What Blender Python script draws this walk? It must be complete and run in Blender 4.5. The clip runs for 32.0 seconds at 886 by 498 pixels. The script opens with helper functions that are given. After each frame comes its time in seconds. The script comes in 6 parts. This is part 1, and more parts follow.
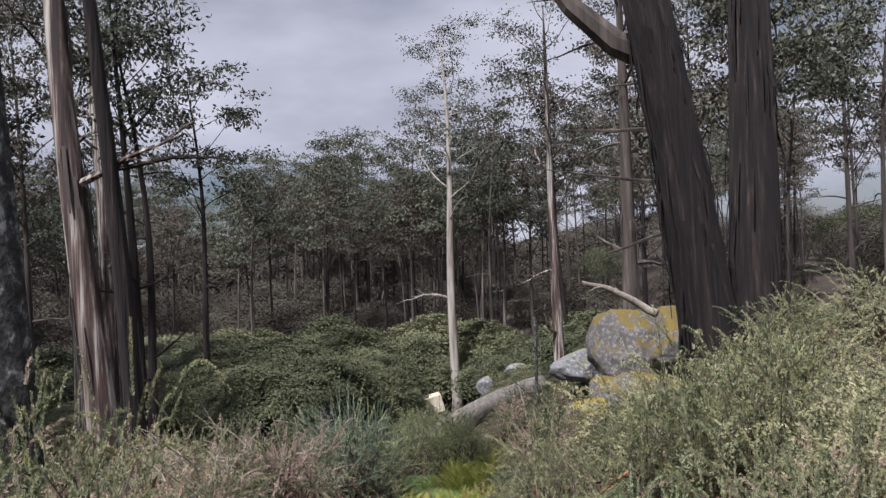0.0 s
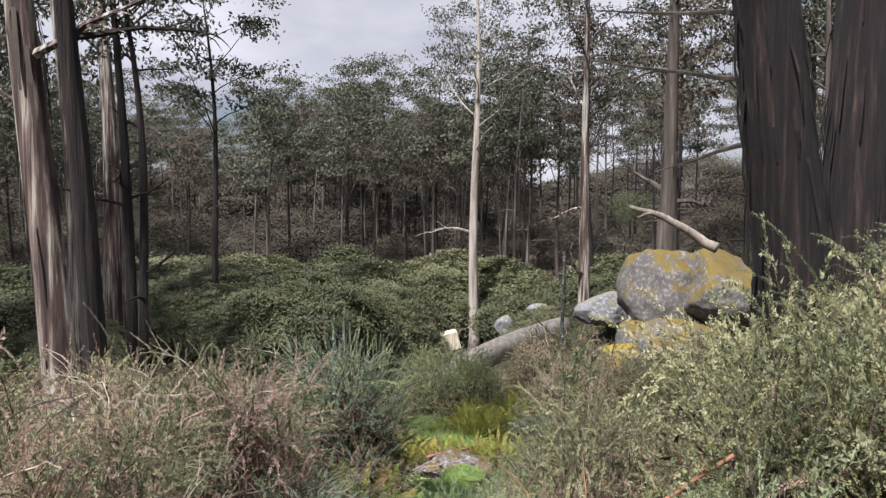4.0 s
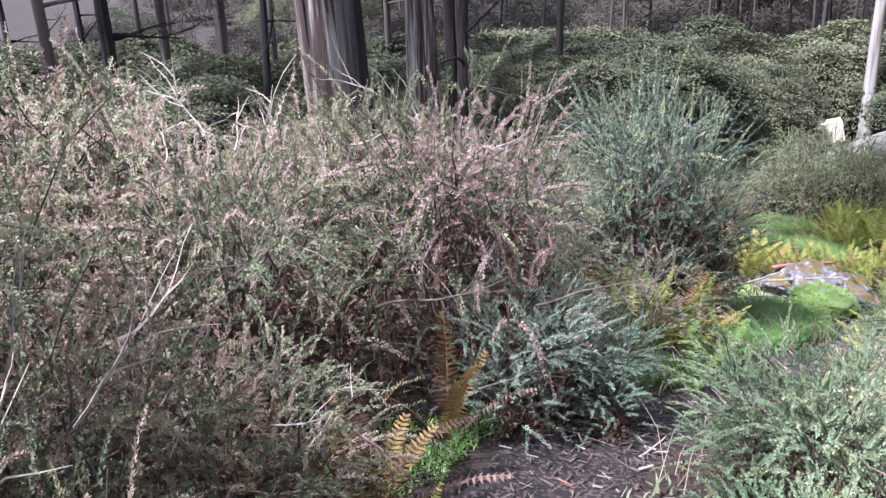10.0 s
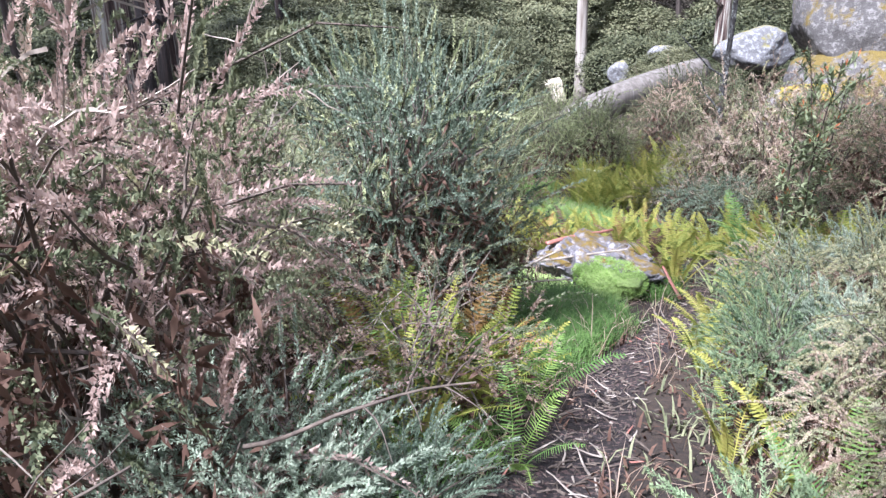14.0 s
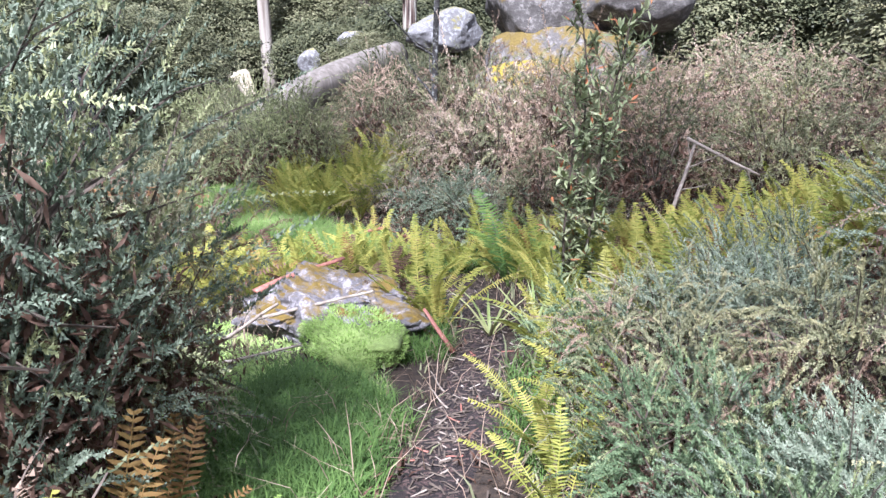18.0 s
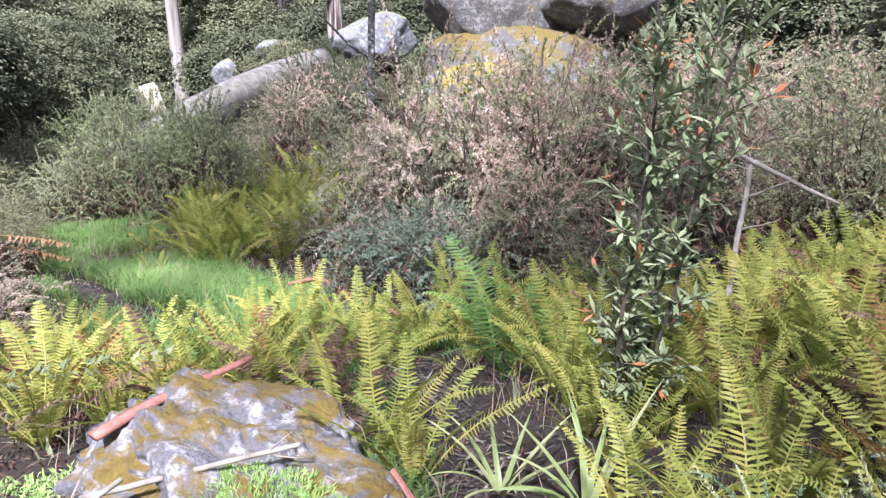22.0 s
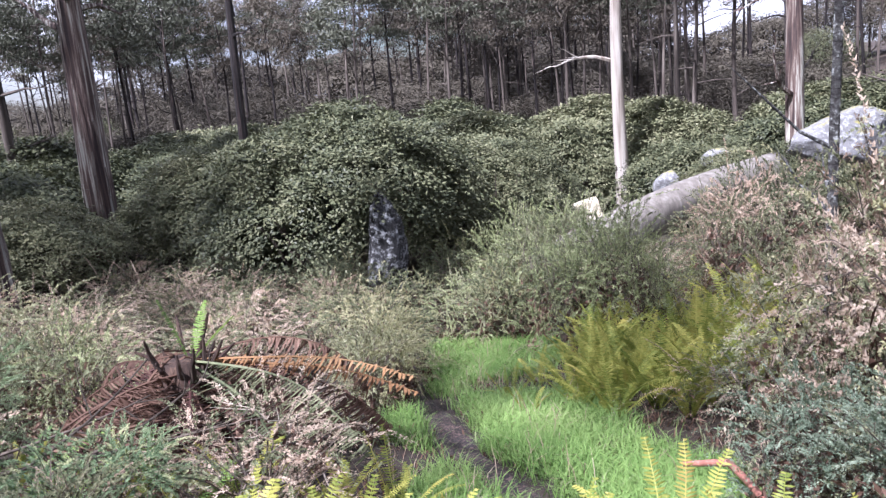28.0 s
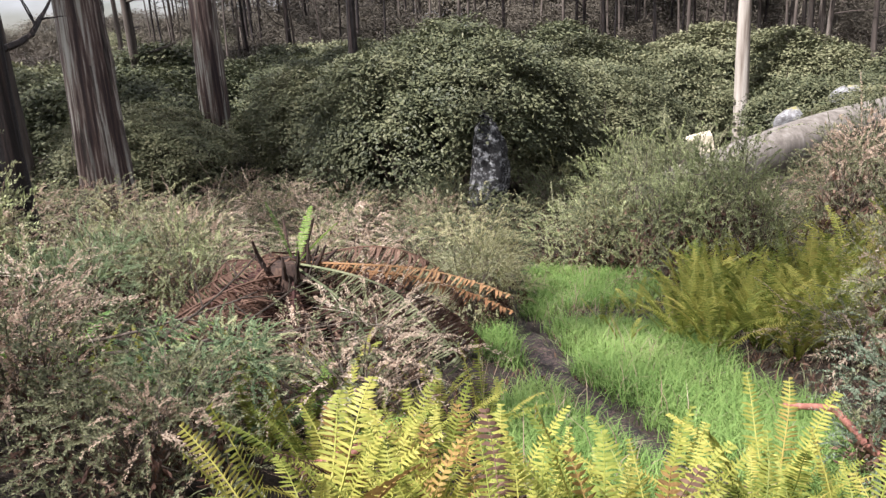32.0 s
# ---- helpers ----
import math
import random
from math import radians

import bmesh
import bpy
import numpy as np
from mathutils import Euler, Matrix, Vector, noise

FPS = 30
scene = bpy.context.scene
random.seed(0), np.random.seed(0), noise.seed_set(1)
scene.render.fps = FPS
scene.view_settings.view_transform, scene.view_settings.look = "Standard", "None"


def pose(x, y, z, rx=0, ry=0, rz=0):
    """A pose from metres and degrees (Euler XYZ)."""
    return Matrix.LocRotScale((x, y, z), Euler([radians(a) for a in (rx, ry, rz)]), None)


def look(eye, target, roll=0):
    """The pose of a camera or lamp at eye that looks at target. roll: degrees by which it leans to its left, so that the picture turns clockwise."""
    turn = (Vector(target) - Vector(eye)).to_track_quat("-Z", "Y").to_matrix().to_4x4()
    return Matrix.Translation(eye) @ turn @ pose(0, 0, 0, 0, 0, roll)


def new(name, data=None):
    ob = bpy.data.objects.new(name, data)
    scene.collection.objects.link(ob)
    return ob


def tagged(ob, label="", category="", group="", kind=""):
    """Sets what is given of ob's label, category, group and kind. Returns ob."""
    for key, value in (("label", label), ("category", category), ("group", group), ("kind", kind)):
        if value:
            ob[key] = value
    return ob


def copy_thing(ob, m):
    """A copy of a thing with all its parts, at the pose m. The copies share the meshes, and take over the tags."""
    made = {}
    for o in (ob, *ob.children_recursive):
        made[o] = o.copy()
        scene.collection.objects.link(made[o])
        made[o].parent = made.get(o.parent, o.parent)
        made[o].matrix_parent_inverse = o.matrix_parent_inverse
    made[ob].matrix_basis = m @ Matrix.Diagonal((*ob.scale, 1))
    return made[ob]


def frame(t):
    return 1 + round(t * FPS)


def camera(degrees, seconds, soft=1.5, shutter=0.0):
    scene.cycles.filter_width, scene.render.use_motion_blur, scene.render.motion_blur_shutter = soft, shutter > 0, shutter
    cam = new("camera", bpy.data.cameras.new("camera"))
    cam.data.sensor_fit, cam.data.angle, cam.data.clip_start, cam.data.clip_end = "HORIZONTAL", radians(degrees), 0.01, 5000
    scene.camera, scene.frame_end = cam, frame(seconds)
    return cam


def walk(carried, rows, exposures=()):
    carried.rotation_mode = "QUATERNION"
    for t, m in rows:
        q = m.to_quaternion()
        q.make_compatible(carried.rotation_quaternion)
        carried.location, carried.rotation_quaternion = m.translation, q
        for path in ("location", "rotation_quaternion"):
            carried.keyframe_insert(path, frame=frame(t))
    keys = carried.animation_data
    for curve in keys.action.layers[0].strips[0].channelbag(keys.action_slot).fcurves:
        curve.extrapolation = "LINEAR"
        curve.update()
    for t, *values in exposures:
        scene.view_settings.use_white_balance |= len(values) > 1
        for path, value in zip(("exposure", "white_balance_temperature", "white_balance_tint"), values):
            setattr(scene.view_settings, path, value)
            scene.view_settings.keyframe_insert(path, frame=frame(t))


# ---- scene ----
cam = camera(59.13, 32.0, soft=1.4)
# seconds, place, yaw, pitch, roll
ROWS = [
    (0.0, -0.000, 0.000, 1.500, 0.03, 0.08, 2.72),
    (0.5, -0.090, 0.253, 1.453, 2.59, -0.62, 4.32),
    (1.0, -0.119, 0.415, 1.404, 6.57, -0.85, 4.10),
    (1.5, -0.083, 0.640, 1.356, 10.16, -1.31, 2.16),
    (2.0, -0.044, 0.840, 1.311, 9.17, -3.40, 2.11),
    (2.5, -0.029, 1.100, 1.275, 7.44, -3.80, 1.24),
    (4.5, 0.065, 1.965, 1.063, 1.20, -4.99, -0.09),
    (5.0, 0.139, 2.184, 0.982, 3.27, -7.22, -0.36),
    (5.5, 0.174, 2.347, 0.922, 3.47, -10.08, -0.30),
    (6.0, 0.138, 2.563, 0.854, 1.15, -11.58, -0.77),
    (6.5, 0.157, 2.722, 0.797, -0.49, -13.26, -0.89),
    (7.0, 0.226, 2.898, 0.745, 1.71, -13.55, -0.54),
    (7.5, 0.248, 3.063, 0.692, 4.33, -14.48, -0.21),
    (8.0, 0.214, 3.219, 0.659, 7.15, -16.43, -0.43),
    (8.5, 0.220, 3.338, 0.609, 11.99, -18.90, 0.03),
    (9.0, 0.230, 3.602, 0.526, 21.70, -20.10, 0.18),
    (9.5, 0.176, 3.825, 0.492, 27.42, -20.33, 1.27),
    (10.0, 0.058, 4.025, 0.438, 27.74, -19.37, 2.06),
    (10.5, 0.022, 4.253, 0.396, 27.81, -17.75, 2.13),
    (11.0, -0.019, 4.455, 0.367, 28.97, -16.86, 2.15),
    (11.5, -0.124, 4.644, 0.293, 28.45, -17.01, 1.69),
    (12.0, -0.181, 4.841, 0.280, 27.97, -18.11, 1.89),
    (12.5, -0.235, 5.088, 0.215, 27.98, -18.71, 2.77),
    (13.0, -0.365, 5.286, 0.131, 24.43, -19.49, 2.55),
    (13.5, -0.464, 5.487, 0.105, 17.07, -20.14, 2.34),
    (14.0, -0.479, 5.730, 0.012, 8.33, -21.79, 1.00),
    (14.5, -0.493, 5.934, -0.006, 0.67, -23.35, 0.75),
    (15.0, -0.595, 6.221, -0.075, -3.73, -22.10, 1.25),
    (15.5, -0.613, 6.475, -0.144, -6.05, -21.84, 0.85),
    (17.5, -0.493, 7.587, -0.423, -12.57, -22.60, 0.35),
    (18.0, -0.485, 7.803, -0.464, -13.80, -22.29, -0.61),
    (18.5, -0.513, 8.072, -0.518, -17.18, -22.88, -1.81),
    (19.0, -0.465, 8.304, -0.577, -18.58, -22.54, -1.14),
    (19.5, -0.404, 8.556, -0.630, -18.49, -21.50, -0.41),
    (20.0, -0.363, 8.830, -0.724, -18.75, -21.71, 0.15),
    (20.5, -0.298, 9.103, -0.759, -18.60, -21.81, -0.70),
    (21.0, -0.203, 9.323, -0.816, -17.41, -20.64, -0.81),
    (21.5, -0.175, 9.539, -0.885, -17.50, -20.05, -0.99),
    (22.0, -0.165, 9.739, -0.914, -19.20, -21.15, -0.99),
    (22.5, -0.107, 9.914, -0.974, -18.52, -21.94, -0.39),
    (23.0, -0.016, 10.117, -1.003, -16.64, -21.44, 0.43),
    (23.5, 0.008, 10.345, -1.102, -16.98, -21.49, 1.16),
    (24.0, 0.060, 10.531, -1.126, -18.42, -22.06, 1.43),
    (24.5, 0.160, 10.707, -1.208, -17.71, -20.91, 1.77),
    (26.5, 0.428, 11.390, -1.378, -1.17, -16.82, 1.87),
    (27.0, 0.418, 11.423, -1.381, 4.66, -17.44, 4.41),
    (27.5, 0.363, 11.513, -1.391, 7.42, -17.07, 5.59),
    (28.0, 0.336, 11.444, -1.324, 12.42, -11.62, 5.02),
    (28.5, 0.280, 11.461, -1.307, 17.79, -6.96, 3.25),
    (29.0, 0.255, 11.452, -1.312, 19.63, -7.04, 1.70),
    (29.5, 0.255, 11.459, -1.331, 20.50, -8.08, 1.18),
    (30.0, 0.264, 11.446, -1.335, 20.53, -9.48, 1.28),
    (30.5, 0.263, 11.429, -1.362, 20.06, -11.45, 2.03),
    (31.0, 0.274, 11.454, -1.375, 19.48, -13.66, 2.79),
    (31.5, 0.287, 11.451, -1.372, 19.62, -14.64, 2.49),
    (32.0, 0.299, 11.458, -1.383, 20.32, -16.50, 3.07),
]
EXPOSURES = [(0.0, 0.5, 5900, 17), (2.5, 0.72, 6000, 16), (4.5, 0.9, 6200, 15), (6.0, 1.08, 6300, 15), (7.5, 0.95, 5800, 18), (8.5, 1.15, 5500, 22), (9.5, 1.52, 5300, 23), (12.0, 1.45, 5300, 23), (13.5, 1.6, 5400, 21), (15.0, 1.62, 5450, 20), (18.0, 1.65, 5500, 22), (24.5, 1.62, 5500, 22), (27.0, 1.65, 5500, 23), (28.0, 1.65, 5500, 24), (29.0, 1.4, 6350, 16), (32.0, 1.42, 6200, 17)]
walk(cam, [(t, pose(x, y, z, 90 + pitch, roll, yaw)) for t, x, y, z, yaw, pitch, roll in ROWS], EXPOSURES)

# ---------------------------------------------------------------- world and light
world = bpy.data.worlds.new("overcast_sky")
scene.world = world
world.use_nodes = True
wn, wl = world.node_tree.nodes, world.node_tree.links
wn.clear()
SUN_ELEV, SUN_ROT = 54.0, 212.0
sky = wn.new("ShaderNodeTexSky")
sky.sky_type, sky.sun_disc = "NISHITA", False
sky.sun_elevation, sky.sun_rotation = radians(SUN_ELEV), radians(SUN_ROT)
sky.air_density, sky.dust_density = 1.0, 0.6
wcoord = wn.new("ShaderNodeTexCoord")
wmap = wn.new("ShaderNodeMapping")
wmap.inputs["Scale"].default_value = (1.0, 1.0, 2.6)
wmap.inputs["Location"].default_value = (0.35, 0.1, 0.0)
wnoise = wn.new("ShaderNodeTexNoise")
wnoise.inputs["Scale"].default_value, wnoise.inputs["Detail"].default_value = 1.9, 7.0
wramp = wn.new("ShaderNodeValToRGB")
wramp.color_ramp.elements[0].position, wramp.color_ramp.elements[1].position = 0.30, 0.46
wnoise2 = wn.new("ShaderNodeTexNoise")
wnoise2.inputs["Scale"].default_value, wnoise2.inputs["Detail"].default_value = 3.1, 6.0
wcloud = wn.new("ShaderNodeValToRGB")
wcloud.color_ramp.elements[0].position, wcloud.color_ramp.elements[1].position = 0.3, 0.72
wcloud.color_ramp.elements[0].color = (7.4, 7.7, 8.7, 1)
wcloud.color_ramp.elements[1].color = (16.0, 16.0, 16.6, 1)
wmix = wn.new("ShaderNodeMixRGB")
wbg = wn.new("ShaderNodeBackground")
SKY = 0.031
wbg.inputs["Strength"].default_value = SKY
wout = wn.new("ShaderNodeOutputWorld")
wl.new(wcoord.outputs["Generated"], wmap.inputs["Vector"])
wl.new(wmap.outputs["Vector"], wnoise.inputs["Vector"])
wl.new(wmap.outputs["Vector"], wnoise2.inputs["Vector"])
wsep = wn.new("ShaderNodeSeparateXYZ")
wl.new(wcoord.outputs["Generated"], wsep.inputs["Vector"])
wthin = wn.new("ShaderNodeMapRange")
wthin.inputs["From Min"].default_value, wthin.inputs["From Max"].default_value = 0.0, 0.22
wthin.inputs["To Min"].default_value, wthin.inputs["To Max"].default_value = -0.12, 0.06
wl.new(wsep.outputs["Z"], wthin.inputs["Value"])
wadd = wn.new("ShaderNodeMath")
wl.new(wnoise.outputs["Fac"], wadd.inputs[0])
wl.new(wthin.outputs["Result"], wadd.inputs[1])
wl.new(wadd.outputs[0], wramp.inputs["Fac"])
wl.new(wnoise2.outputs["Fac"], wcloud.inputs["Fac"])
wl.new(wramp.outputs["Color"], wmix.inputs["Fac"])
wl.new(sky.outputs["Color"], wmix.inputs["Color1"])
wl.new(wcloud.outputs["Color"], wmix.inputs["Color2"])
wl.new(wmix.outputs["Color"], wbg.inputs["Color"])
wl.new(wbg.outputs["Background"], wout.inputs["Surface"])

sun = new("sun", bpy.data.lights.new("sun", "SUN"))
sun.data.energy, sun.data.angle, sun.data.color = 5.0, radians(3), (1.0, 0.95, 0.89)
sun_az = radians(SUN_ROT)
sun_way = Vector((math.sin(sun_az) * math.cos(radians(SUN_ELEV)), math.cos(sun_az) * math.cos(radians(SUN_ELEV)), math.sin(radians(SUN_ELEV))))
sun.matrix_world = look(sun_way * 60, (0, 0, 0))


# ---------------------------------------------------------------- materials
def material(name, build):
    m = bpy.data.materials.new(name)
    m.use_nodes = True
    build(m.node_tree.nodes, m.node_tree.links, m.node_tree.nodes["Principled BSDF"])
    return m


def ramp(n, stops):
    r = n.new("ShaderNodeValToRGB")
    el = r.color_ramp.elements
    while len(el) < len(stops):
        el.new(0.5)
    for e, (p, c) in zip(el, stops):
        e.position, e.color = p, (*c, 1)
    return r


def tex_noise(n, scale, detail=4.0, rough=0.6):
    t = n.new("ShaderNodeTexNoise")
    t.inputs["Scale"].default_value, t.inputs["Detail"].default_value, t.inputs["Roughness"].default_value = scale, detail, rough
    return t


def bump(n, l, bsdf, height, strength, distance=0.02):
    b = n.new("ShaderNodeBump")
    b.inputs["Strength"].default_value, b.inputs["Distance"].default_value = strength, distance
    l.new(height, b.inputs["Height"])
    l.new(b.outputs["Normal"], bsdf.inputs["Normal"])


def leaf_material(name, colours, rough=0.55, patch=4.5, spread=0.34, through_light=0.12):
    """Foliage: each leaf takes a shade of the ramp by its island, its plant and a slow noise over the place."""
    def build(n, l, bsdf):
        geo, info = n.new("ShaderNodeNewGeometry"), n.new("ShaderNodeObjectInfo")
        t = tex_noise(n, patch, 3.0)
        l.new(geo.outputs["Position"], t.inputs["Vector"])
        a = n.new("ShaderNodeMath"); a.operation = "MULTIPLY"; a.inputs[1].default_value = spread
        l.new(geo.outputs["Random Per Island"], a.inputs[0])
        b = n.new("ShaderNodeMath"); b.operation = "MULTIPLY_ADD"; b.inputs[1].default_value = 0.42
        l.new(info.outputs["Random"], b.inputs[0]); l.new(a.outputs[0], b.inputs[2])
        c = n.new("ShaderNodeMath"); c.operation = "MULTIPLY_ADD"; c.inputs[1].default_value = 0.9
        l.new(t.outputs["Fac"], c.inputs[0]); l.new(b.outputs[0], c.inputs[2])
        d = n.new("ShaderNodeMath"); d.operation = "SUBTRACT"; d.inputs[1].default_value = 0.33
        l.new(c.outputs[0], d.inputs[0])
        k = len(colours)
        r = ramp(n, [(i / (k - 1), col) for i, col in enumerate(colours)])
        l.new(d.outputs[0], r.inputs["Fac"])
        l.new(r.outputs["Color"], bsdf.inputs["Base Color"])
        bsdf.inputs["Roughness"].default_value = rough
        bsdf.inputs["Specular IOR Level"].default_value = 0.2
        tr = n.new("ShaderNodeBsdfTranslucent")
        l.new(r.outputs["Color"], tr.inputs["Color"])
        mx = n.new("ShaderNodeMixShader")
        mx.inputs["Fac"].default_value = through_light
        l.new(bsdf.outputs["BSDF"], mx.inputs[1]); l.new(tr.outputs["BSDF"], mx.inputs[2])
        l.new(mx.outputs["Shader"], n["Material Output"].inputs["Surface"])
    return material(name, build)


def wood_material(name, stops, scale=(9, 9, 1.1), strength=0.6, rough=0.85, dist=0.03, detail=8.0):
    """Bark and weathered wood: long streaks along z of the object, fine grain over them."""
    def build(n, l, bsdf):
        co, mp, info = n.new("ShaderNodeTexCoord"), n.new("ShaderNodeMapping"), n.new("ShaderNodeObjectInfo")
        mp.inputs["Scale"].default_value = scale
        l.new(co.outputs["Object"], mp.inputs["Vector"])
        t = tex_noise(n, 1.0, detail, 0.62)
        t.noise_dimensions = "4D"
        w = n.new("ShaderNodeMath"); w.operation = "MULTIPLY"; w.inputs[1].default_value = 40.0
        l.new(info.outputs["Random"], w.inputs[0]); l.new(w.outputs[0], t.inputs["W"])
        l.new(mp.outputs["Vector"], t.inputs["Vector"])
        r = ramp(n, stops)
        l.new(t.outputs["Fac"], r.inputs["Fac"])
        l.new(r.outputs["Color"], bsdf.inputs["Base Color"])
        bsdf.inputs["Roughness"].default_value = rough
        bump(n, l, bsdf, t.outputs["Fac"], strength, dist)
    return material(name, build)


def soil_build(n, l, bsdf):
    geo = n.new("ShaderNodeNewGeometry")
    big, fine = tex_noise(n, 0.35, 5.0), tex_noise(n, 26.0, 8.0, 0.7)
    l.new(geo.outputs["Position"], big.inputs["Vector"]); l.new(geo.outputs["Position"], fine.inputs["Vector"])
    a = ramp(n, [(0.3, (0.022, 0.016, 0.012)), (0.55, (0.046, 0.033, 0.023)), (0.75, (0.085, 0.064, 0.043))])
    b = ramp(n, [(0.35, (0.35, 0.35, 0.35)), (0.7, (1.5, 1.4, 1.3))])
    l.new(big.outputs["Fac"], a.inputs["Fac"]); l.new(fine.outputs["Fac"], b.inputs["Fac"])
    m = n.new("ShaderNodeMixRGB"); m.blend_type = "MULTIPLY"; m.inputs["Fac"].default_value = 1.0
    l.new(a.outputs["Color"], m.inputs["Color1"]); l.new(b.outputs["Color"], m.inputs["Color2"])
    l.new(m.outputs["Color"], bsdf.inputs["Base Color"])
    bsdf.inputs["Roughness"].default_value = 0.95
    bump(n, l, bsdf, fine.outputs["Fac"], 0.8, 0.03)


def track_build(n, l, bsdf):
    geo = n.new("ShaderNodeNewGeometry")
    chips = n.new("ShaderNodeTexVoronoi"); chips.inputs["Scale"].default_value = 75.0
    big, fine = tex_noise(n, 3.0, 5.0), tex_noise(n, 60.0, 8.0, 0.7)
    for t in (chips, big, fine):
        l.new(geo.outputs["Position"], t.inputs["Vector"])
    a = ramp(n, [(0.3, (0.014, 0.010, 0.010)), (0.6, (0.030, 0.023, 0.021)), (0.8, (0.06, 0.047, 0.042))])
    l.new(big.outputs["Fac"], a.inputs["Fac"])
    b = ramp(n, [(0.0, (0.45, 0.45, 0.45)), (0.7, (1.1, 1.0, 1.0)), (0.88, (5.0, 4.3, 3.9))])
    sep = n.new("ShaderNodeSeparateColor")
    l.new(chips.outputs["Color"], sep.inputs["Color"]); l.new(sep.outputs["Red"], b.inputs["Fac"])
    m = n.new("ShaderNodeMixRGB"); m.blend_type = "MULTIPLY"; m.inputs["Fac"].default_value = 1.0
    l.new(a.outputs["Color"], m.inputs["Color1"]); l.new(b.outputs["Color"], m.inputs["Color2"])
    l.new(m.outputs["Color"], bsdf.inputs["Base Color"])
    bsdf.inputs["Roughness"].default_value = 0.8
    bump(n, l, bsdf, fine.outputs["Fac"], 0.9, 0.02)


def rock_material(name, base, lichen, moss, moss_amount, moss_scale=2.3):
    """Granite with pale lichen blotches and moss that grows on the flatter tops."""
    def build(n, l, bsdf):
        geo, co = n.new("ShaderNodeNewGeometry"), n.new("ShaderNodeTexCoord")
        grain, blotch, mossy = tex_noise(n, 55.0, 6.0), tex_noise(n, 9.0, 9.0, 0.75), tex_noise(n, moss_scale, 10.0, 0.72)
        for t in (grain, blotch, mossy):
            l.new(co.outputs["Object"], t.inputs["Vector"])
        g = ramp(n, [(0.35, tuple(c * 0.62 for c in base)), (0.65, base)])
        l.new(grain.outputs["Fac"], g.inputs["Fac"])
        bl = ramp(n, [(0.50, (0, 0, 0)), (0.60, (1, 1, 1))])
        l.new(blotch.outputs["Fac"], bl.inputs["Fac"])
        m1 = n.new("ShaderNodeMixRGB")
        l.new(bl.outputs["Color"], m1.inputs["Fac"]); l.new(g.outputs["Color"], m1.inputs["Color1"])
        m1.inputs["Color2"].default_value = (*lichen, 1)
        sep = n.new("ShaderNodeSeparateXYZ")
        l.new(geo.outputs["Normal"], sep.inputs["Vector"])
        up = n.new("ShaderNodeMath"); up.operation = "MULTIPLY_ADD"; up.inputs[1].default_value = 0.22
        l.new(sep.outputs["Z"], up.inputs[0]); l.new(mossy.outputs["Fac"], up.inputs[2])
        mr = ramp(n, [(0.65 - moss_amount, (0, 0, 0)), (0.74 - moss_amount, (1, 1, 1))])
        l.new(up.outputs[0], mr.inputs["Fac"])
        mc = ramp(n, [(0.3, tuple(c * 0.55 for c in moss)), (0.7, moss)])
        fine = tex_noise(n, 30.0, 6.0)
        l.new(co.outputs["Object"], fine.inputs["Vector"]); l.new(fine.outputs["Fac"], mc.inputs["Fac"])
        m2 = n.new("ShaderNodeMixRGB")
        l.new(mr.outputs["Color"], m2.inputs["Fac"]); l.new(m1.outputs["Color"], m2.inputs["Color1"]); l.new(mc.outputs["Color"], m2.inputs["Color2"])
        l.new(m2.outputs["Color"], bsdf.inputs["Base Color"])
        bsdf.inputs["Roughness"].default_value = 0.88
        h = n.new("ShaderNodeMath"); h.operation = "ADD"
        l.new(fine.outputs["Fac"], h.inputs[0]); l.new(blotch.outputs["Fac"], h.inputs[1])
        bump(n, l, bsdf, h.outputs[0], 0.7, 0.04)
    return material(name, build)


SOIL = material("forest_soil", soil_build)
TRACK = material("track_soil", track_build)
HEATH = leaf_material("heath_leaves", [(0.04, 0.052, 0.03), (0.10, 0.118, 0.062), (0.185, 0.20, 0.11), (0.30, 0.305, 0.18), (0.43, 0.425, 0.28)], through_light=0.22)
HEATH_BLUE = leaf_material("grey_green_leaves", [(0.06, 0.092, 0.06), (0.13, 0.175, 0.118), (0.225, 0.28, 0.195), (0.34, 0.39, 0.29), (0.47, 0.50, 0.39)], through_light=0.2)
HEATH_DRY = leaf_material("dry_heath_leaves", [(0.13, 0.09, 0.065), (0.27, 0.195, 0.14), (0.42, 0.32, 0.24), (0.55, 0.45, 0.35), (0.65, 0.56, 0.455)], 0.7, through_light=0.4)
HEATH_CREAM = leaf_material("cream_tipped_leaves", [(0.10, 0.112, 0.05), (0.20, 0.205, 0.095), (0.32, 0.312, 0.165), (0.44, 0.42, 0.25), (0.54, 0.50, 0.34)], through_light=0.3)
PINK = leaf_material("pink_dead_sprays", [(0.25, 0.175, 0.145), (0.38, 0.275, 0.23), (0.49, 0.375, 0.315), (0.57, 0.47, 0.40)], 0.7, through_light=0.4)
BROOM = leaf_material("fresh_green_leaves", [(0.085, 0.108, 0.05), (0.18, 0.215, 0.10), (0.31, 0.35, 0.17), (0.44, 0.46, 0.26), (0.54, 0.545, 0.36)], through_light=0.25)
FERN = leaf_material("yellow_green_fronds", [(0.085, 0.135, 0.03), (0.205, 0.255, 0.055), (0.35, 0.365, 0.085), (0.48, 0.45, 0.12), (0.46, 0.32, 0.11)], 0.5, 2.2, 0.3, 0.4)
